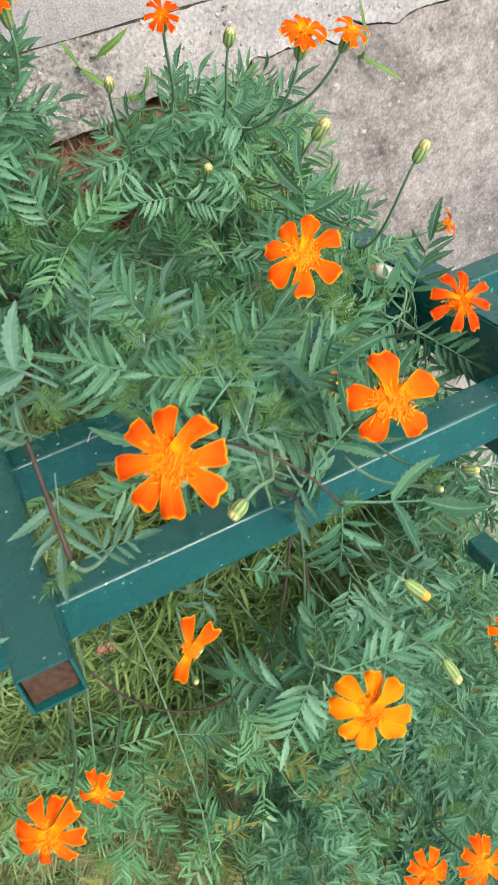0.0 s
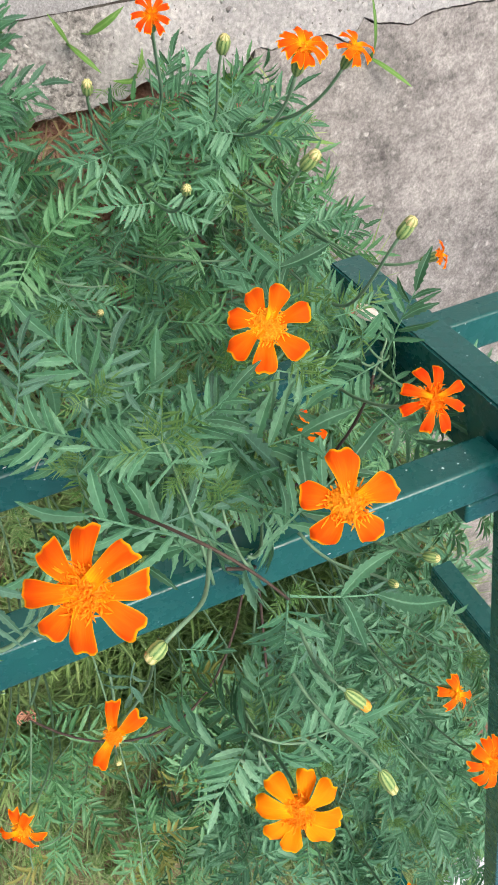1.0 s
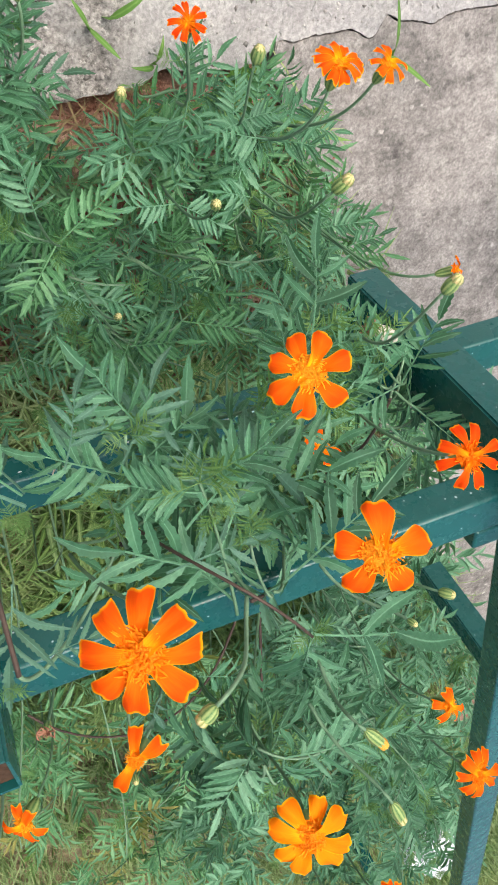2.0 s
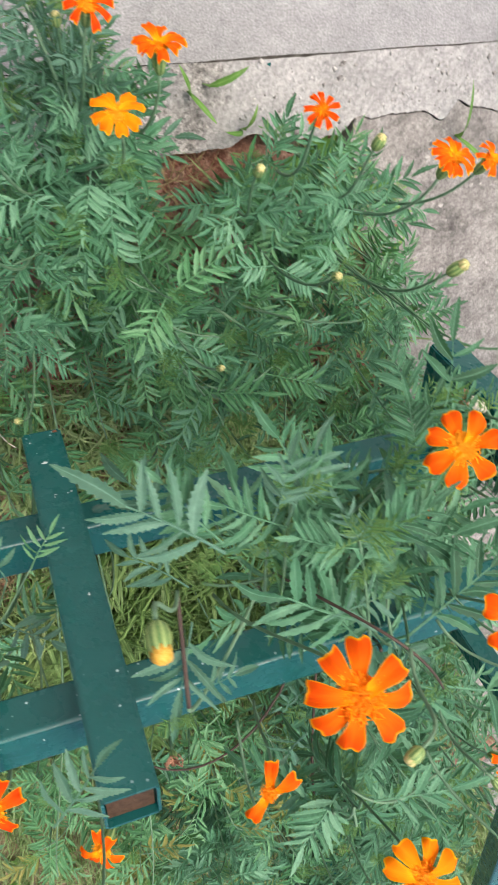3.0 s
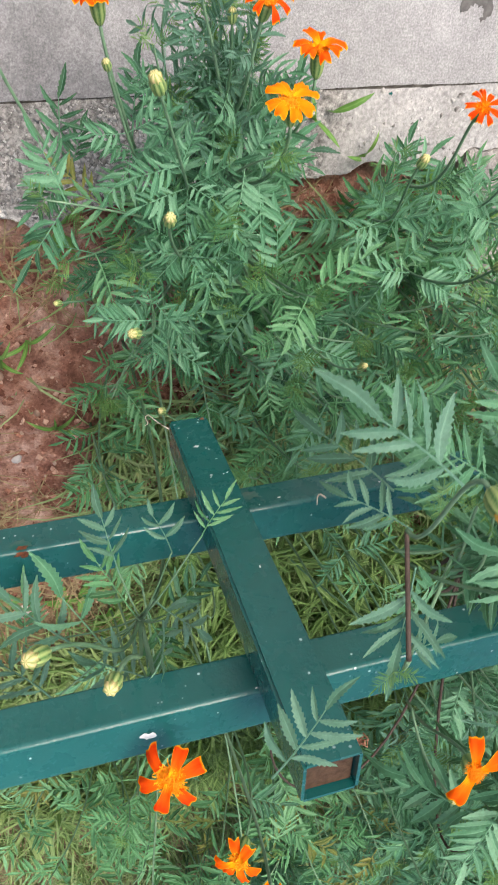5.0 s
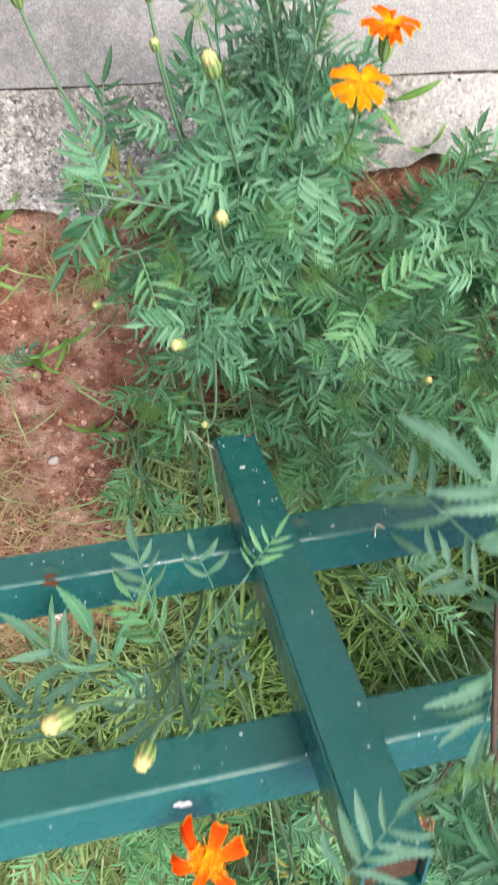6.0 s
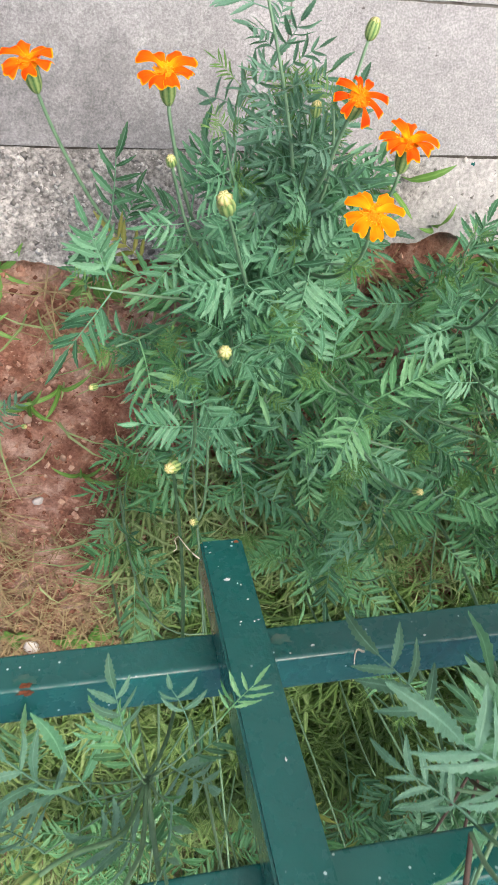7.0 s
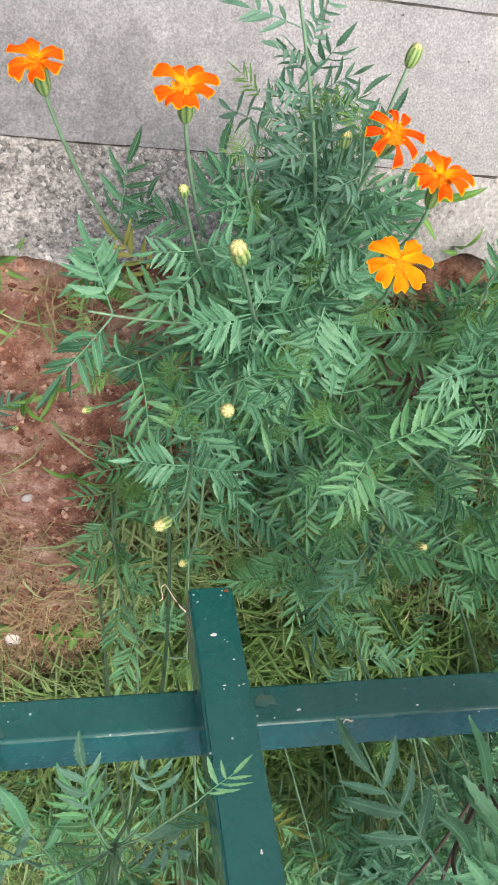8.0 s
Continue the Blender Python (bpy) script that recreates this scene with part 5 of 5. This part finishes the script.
def leaf_litter():
    """Curled beige scraps of dead leaf caught in the grass."""
    rng = random.Random(15)
    verts, faces, uvs = [], [], []
    for _ in range(1000):
        x, y = (rng.uniform(-0.3, 0.45), rng.uniform(-1.3, -0.72)) if rng.random() < 0.7 else (rng.uniform(-0.05, 0.5), rng.uniform(-0.7, 0.02))
        s, a, z = 0.002 + 0.008 * rng.random() ** 2, rng.uniform(0, 6.28), ground_height(x, y) + rng.uniform(0.004, 0.03)
        d = np.array((math.cos(a), math.sin(a), rng.uniform(-0.3, 0.3)))
        w = np.array((-math.sin(a), math.cos(a), rng.uniform(-0.5, 0.5))) * rng.uniform(0.25, 0.5)
        c = np.array((x, y, z))
        base = len(verts)
        verts += [c - d * s, c - w * s + (0, 0, 0.2 * s), c + w * s + (0, 0, 0.2 * s), c + d * s + (0, 0, 0.25 * s), c + (0, 0, -0.1 * s)]
        uvs += [(0.5, 0), (0, 0.5), (1, 0.5), (0.5, 1), (0.5, 0.5)]
        faces += [(base, base + 1, base + 4), (base, base + 4, base + 2), (base + 1, base + 3, base + 4), (base + 4, base + 3, base + 2)]
    tagged(new("leaf_litter", data_mesh("leaf_litter", verts, faces, LITTER, uvs=uvs)), "dry beige scraps of dead leaf in the grass", "litter", kind="stuff")


leaf_litter()


def crumbs():
    """Small clods and grit lying all over the bare soil."""
    rng = random.Random(5)
    verts, faces = [], []
    for _ in range(23000):
        x, y = rng.uniform(-0.6, 0.58), rng.uniform(-0.95, 0.1)
        s = 0.0009 + 0.0052 * rng.random() ** 4
        base = len(verts)
        c = np.array((x, y, ground_height(x, y) + s * 0.3))
        for d in ((1, 0, 0), (0, 1, 0), (-1, 0, 0), (0, -1, 0), (0, 0, 0.8), (0, 0, -0.8)):
            verts.append(c + np.array(d) * s * rng.uniform(0.6, 1.3) + np.array((rng.uniform(-0.3, 0.3), rng.uniform(-0.3, 0.3), 0)) * s)
        for k in range(4):
            faces += [(base + k, base + (k + 1) % 4, base + 4), (base + (k + 1) % 4, base + k, base + 5)]
    tagged(new("soil_crumbs", data_mesh("soil_crumbs", verts, faces, CRUMB, smooth=False)), "crumbled red soil and grit", "soil", kind="stuff")


crumbs()


def pebble(at, size, mat, label, seed, squash=0.6, name="pebble"):
    rng = random.Random(seed)
    bm = bmesh.new()
    bmesh.ops.create_icosphere(bm, subdivisions=2, radius=1)
    for v in bm.verts:
        v.co *= 1 + 0.35 * noise.noise(v.co * 1.1 + Vector((seed, 0, 0))) + 0.1 * noise.noise(v.co * 3 + Vector((seed, 0, 0)))
        v.co = Vector((v.co.x * size * rng.uniform(0.98, 1.02) * 1.2, v.co.y * size * 0.9, v.co.z * size * squash))
    ob = new(name, mesh_of(name, bm, mat, smooth=True))
    ob.matrix_basis = pose(at[0], at[1], ground_height(at[0], at[1]) + size * squash * 0.55, 0, 0, rng.uniform(0, 360))
    return tagged(ob, label, "stone", "pebbles on the soil")


pebble((-0.152, -0.312), 0.0075, PALE_STONE, "small white stone on red soil", 1)
pebble((-0.187, -0.635), 0.014, PALE_STONE, "flat pale stone among dry straw", 2, 0.3)
pebble((1.13, -2.03), 0.13, STONE, "flat brown stone in the grass", 3, 0.4, "stone")
r = random.Random(77)
for k in range(80):
    x, y = r.uniform(-0.34, 0.02), r.uniform(-0.5, 0.03)
    pebble((x, y), 0.002 + 0.005 * r.random() ** 3, STONE, "small brown pebble on red soil", 100 + k)
for k in range(6):
    x, y = r.uniform(-0.34, -0.06), r.uniform(-0.3, 0.03)
    pebble((x, y), r.uniform(0.006, 0.012), SOIL, "clod of red soil", 200 + k, 0.55, "clod")


def weed(at, spread_, leaves, seed, wide=0.3, label="small bright green weed on the soil"):
    rng = random.Random(seed)
    ob = thing("weed", (at[0], at[1], ground_height(*at)), label, "weed", "weeds on the ground")
    for k in range(leaves):
        a = 2 * math.pi * k / leaves + rng.uniform(-0.4, 0.4)
        long = spread_ * rng.uniform(0.7, 1.15)
        v, u, f = leaflet(long, long * wide, 5, rng, rng.uniform(0.2, 0.5))
        leaf = new("leaf", data_mesh("leaf", v, f, WEED, uvs=u))
        leaf.parent = ob
        leaf.matrix_basis = pose(0, 0, 0.002, math.degrees(rng.uniform(0.3, 0.9)), 0, math.degrees(a))
    return ob


weed((-0.125, -0.62), 0.03, 6, 1, 0.6)
weed((-0.21, -0.6), 0.035, 4, 2, 0.6)
weed((-0.17, 0.04), 0.05, 6, 5, 0.16, "green weed under the edge of the paving")
weed((-0.06, 0.03), 0.05, 6, 6, 0.3, "green weed under the edge of the paving")
weed((0.53, 0.0), 0.06, 5, 7, 0.16, "green weed growing from the broken paving")
weed((0.46, 0.04), 0.05, 6, 8, 0.6, "green weed growing from the broken paving")
r = random.Random(78)
for k in range(60):
    x, y = r.uniform(-0.6, 0.55), r.uniform(-2.0, -0.6)
    weed((x, y), r.uniform(0.03, 0.06), r.randint(4, 7), 300 + k, 0.5, "broad-leaved weed in the grass")


def blade_tuft(foot, tips, label, wide=0.0034):
    """Long single blades of grass that stand up out of a crack."""
    ob = thing("grass_tuft", foot, label, "grass")
    for tip in tips:
        line = bezier((0, 0, 0), (0, 0, 0.03), Vector(tip) * 0.6 + Vector((0, 0, 0.02)), tip, 9)
        verts, uvs, faces = [], [], []
        for i, p in enumerate(line):
            t = i / 8
            d = Vector(line[min(8, i + 1)] - line[max(0, i - 1)]).normalized()
            s = d.cross(Vector((0.2, 0.5, 0.8))).normalized() * wide * (0.55 + 0.9 * t - 1.45 * t**3)
            verts += [p - np.array(s), p + np.array(s)]
            uvs += [(0.3, t), (0.7, t)]
            if i:
                faces.append((2 * i - 2, 2 * i - 1, 2 * i + 1, 2 * i))
        part("blade", data_mesh("blade", verts, faces, WEED, uvs=uvs), WEED, ob, smooth=True)
    return ob


blade_tuft((-0.15, -0.14, 0.0), ((0.02, 0.045, 0.05), (-0.015, 0.03, 0.055), (0.005, 0.015, 0.065), (-0.035, 0.01, 0.035), (0.03, -0.01, 0.04)), "small tuft of young green grass on the soil")
blade_tuft((-0.11, -0.12, 0.0), ((0.04, 0.035, 0.035), (-0.02, -0.02, 0.05), (-0.06, -0.01, 0.03)), "small tuft of young green grass on the soil")
blade_tuft((-0.19, -0.02, 0.0), ((0.03, 0.02, 0.03), (-0.04, 0.01, 0.04), (0.04, -0.02, 0.025)), "small tuft of young green grass on the soil")
blade_tuft((-0.09, -0.26, 0.0), ((0.03, 0.05, 0.06), (0.0, 0.04, 0.05), (0.05, 0.01, 0.05), (-0.04, 0.03, 0.03)), "small tuft of young green grass on the soil")
blade_tuft((0.682, 0.062, 0.018), ((-0.02, 0.09, 0.045), (0.055, -0.045, 0.03)), "bright grass blades in a paving crack", 0.0048)
blade_tuft((0.513, 0.003, 0.015), ((0.1, -0.034, 0.04), (0.06, 0.03, 0.05), (-0.03, 0.03, 0.04)), "broad bright grass blades at the broken edge", 0.0055)
blade_tuft((0.575, -0.106, 0.015), ((0.032, 0.042, 0.035), (-0.03, 0.02, 0.04)), "short grass blades at the broken edge", 0.0045)
blade_tuft((0.28, 0.152, 0.018), ((-0.022, 0.042, 0.04), (0.025, -0.03, 0.04)), "green grass blades by the paving", 0.0045)
blade_tuft((0.3, 0.16, 0.018), ((0.046, 0.026, 0.04),), "green grass blade by the paving", 0.0055)
blade_tuft((0.35, 0.1, 0.012), ((0.01, 0.04, 0.04), (-0.035, 0.012, 0.045)), "green grass blades under the paving's edge", 0.004)

# stains and litter on the paving
def hooked_stain(at, radius, start, sweep, width, seed):
    """A spill of tar that ran round in a hook, uneven in width."""
    bm = bmesh.new()
    rows = []
    for k in range(25):
        t = k / 24
        a = start + sweep * t
        wob = noise.noise(Vector((t * 7, seed, 0)))
        half = width * (0.35 + 0.65 * math.sin(math.pi * min(1, 0.08 + t)) ** 0.6) * (1 + 0.55 * wob)
        mid = Vector((math.cos(a) * radius * 1.25, math.sin(a) * radius, 0))
        out = Vector((math.cos(a), math.sin(a), 0))
        jag = Vector((0, 0, 0)) + out * width * 0.5 * noise.noise(Vector((t * 19, seed, 4)))
        rows.append([bm.verts.new(mid + jag + out * half * s + Vector((0, 0, 0.0004 if s == 0 else 0))) for s in (-1, 0, 1)])
    for p, q in zip(rows, rows[1:]):
        for s in (0, 1):
            bm.faces.new((p[s], q[s], q[s + 1], p[s + 1]))
    ob = new("tar_stain", mesh_of("tar_stain", bm, STAIN))
    ob.location = at
    tagged(ob, "dark hooked tar stain on the concrete slab", "stain", kind="structure")


hooked_stain((0.489, 0.27, 0.0226), 0.0135, 3.3, -4.4, 0.0085, 11)
for k, (x, y) in enumerate(((0.3, 0.297), (0.31, 0.29), (0.22, 0.33), (0.62, 0.3))):
    pit = blotch("pit", (x, y, 0.0226), (0, 0, 1), 0.0022, STAIN, None, "", 30 + k, 1.0)
    tagged(pit, "small dark pit in the concrete slab", "stain", kind="structure")
dot = blotch("paint_dot", (0.386, 0.177, 0.0206), (0, 0, 1), 0.004, PAINT, None, "", 9, 1.0)
tagged(dot, "spilt dot of green paint on the paving", "stain", kind="structure")


def wrapper():
    """A crumpled white plastic bag half hidden under the leaves."""
    bm = bmesh.new()
    bmesh.ops.create_icosphere(bm, subdivisions=3, radius=1)
    for v in bm.verts:
        k = 1 + 0.5 * noise.noise(v.co * 2.3) + 0.25 * abs(noise.noise(v.co * 6))
        v.co = Vector((v.co.x * 0.045 * k, v.co.y * 0.11 * k, v.co.z * 0.035 * k))
    ob = new("plastic_bag", mesh_of("plastic_bag", bm, PLASTIC, smooth=False))
    ob.matrix_basis = pose(1.15, -3.25, 0.05, 0, 0, 20) @ Matrix.Scale(2.4, 4)
    tagged(ob, "crumpled white plastic bag lying in the grass", "bag")


wrapper()


def dry_curl(line, label, thick=0.0009):
    """A withered white tendril, curled and hanging."""
    v, f = tube(line, thick, thick * 0.6, 5)
    tagged(new("dry_tendril", data_mesh("dry_tendril", v, f, POD)), label, "plant debris")


dry_curl(bezier((0.108, -0.026, 0.5405), (0.1, -0.014, 0.55), (0.102, -0.02, 0.535), (0.094, -0.018, 0.556), 12), "curled dry white tendril hanging on the rail")
dry_curl(np.concatenate([bezier((-0.006, 0.021, 0.478), (-0.012, 0.022, 0.472), (-0.014, 0.02, 0.462), (-0.018, 0.021, 0.453), 8), bezier((-0.0185, 0.021, 0.453), (-0.026, 0.022, 0.457), (-0.016, 0.019, 0.464), (-0.024, 0.021, 0.468), 8)]), "curled dry white tendril beside the fence picket", 0.0005)
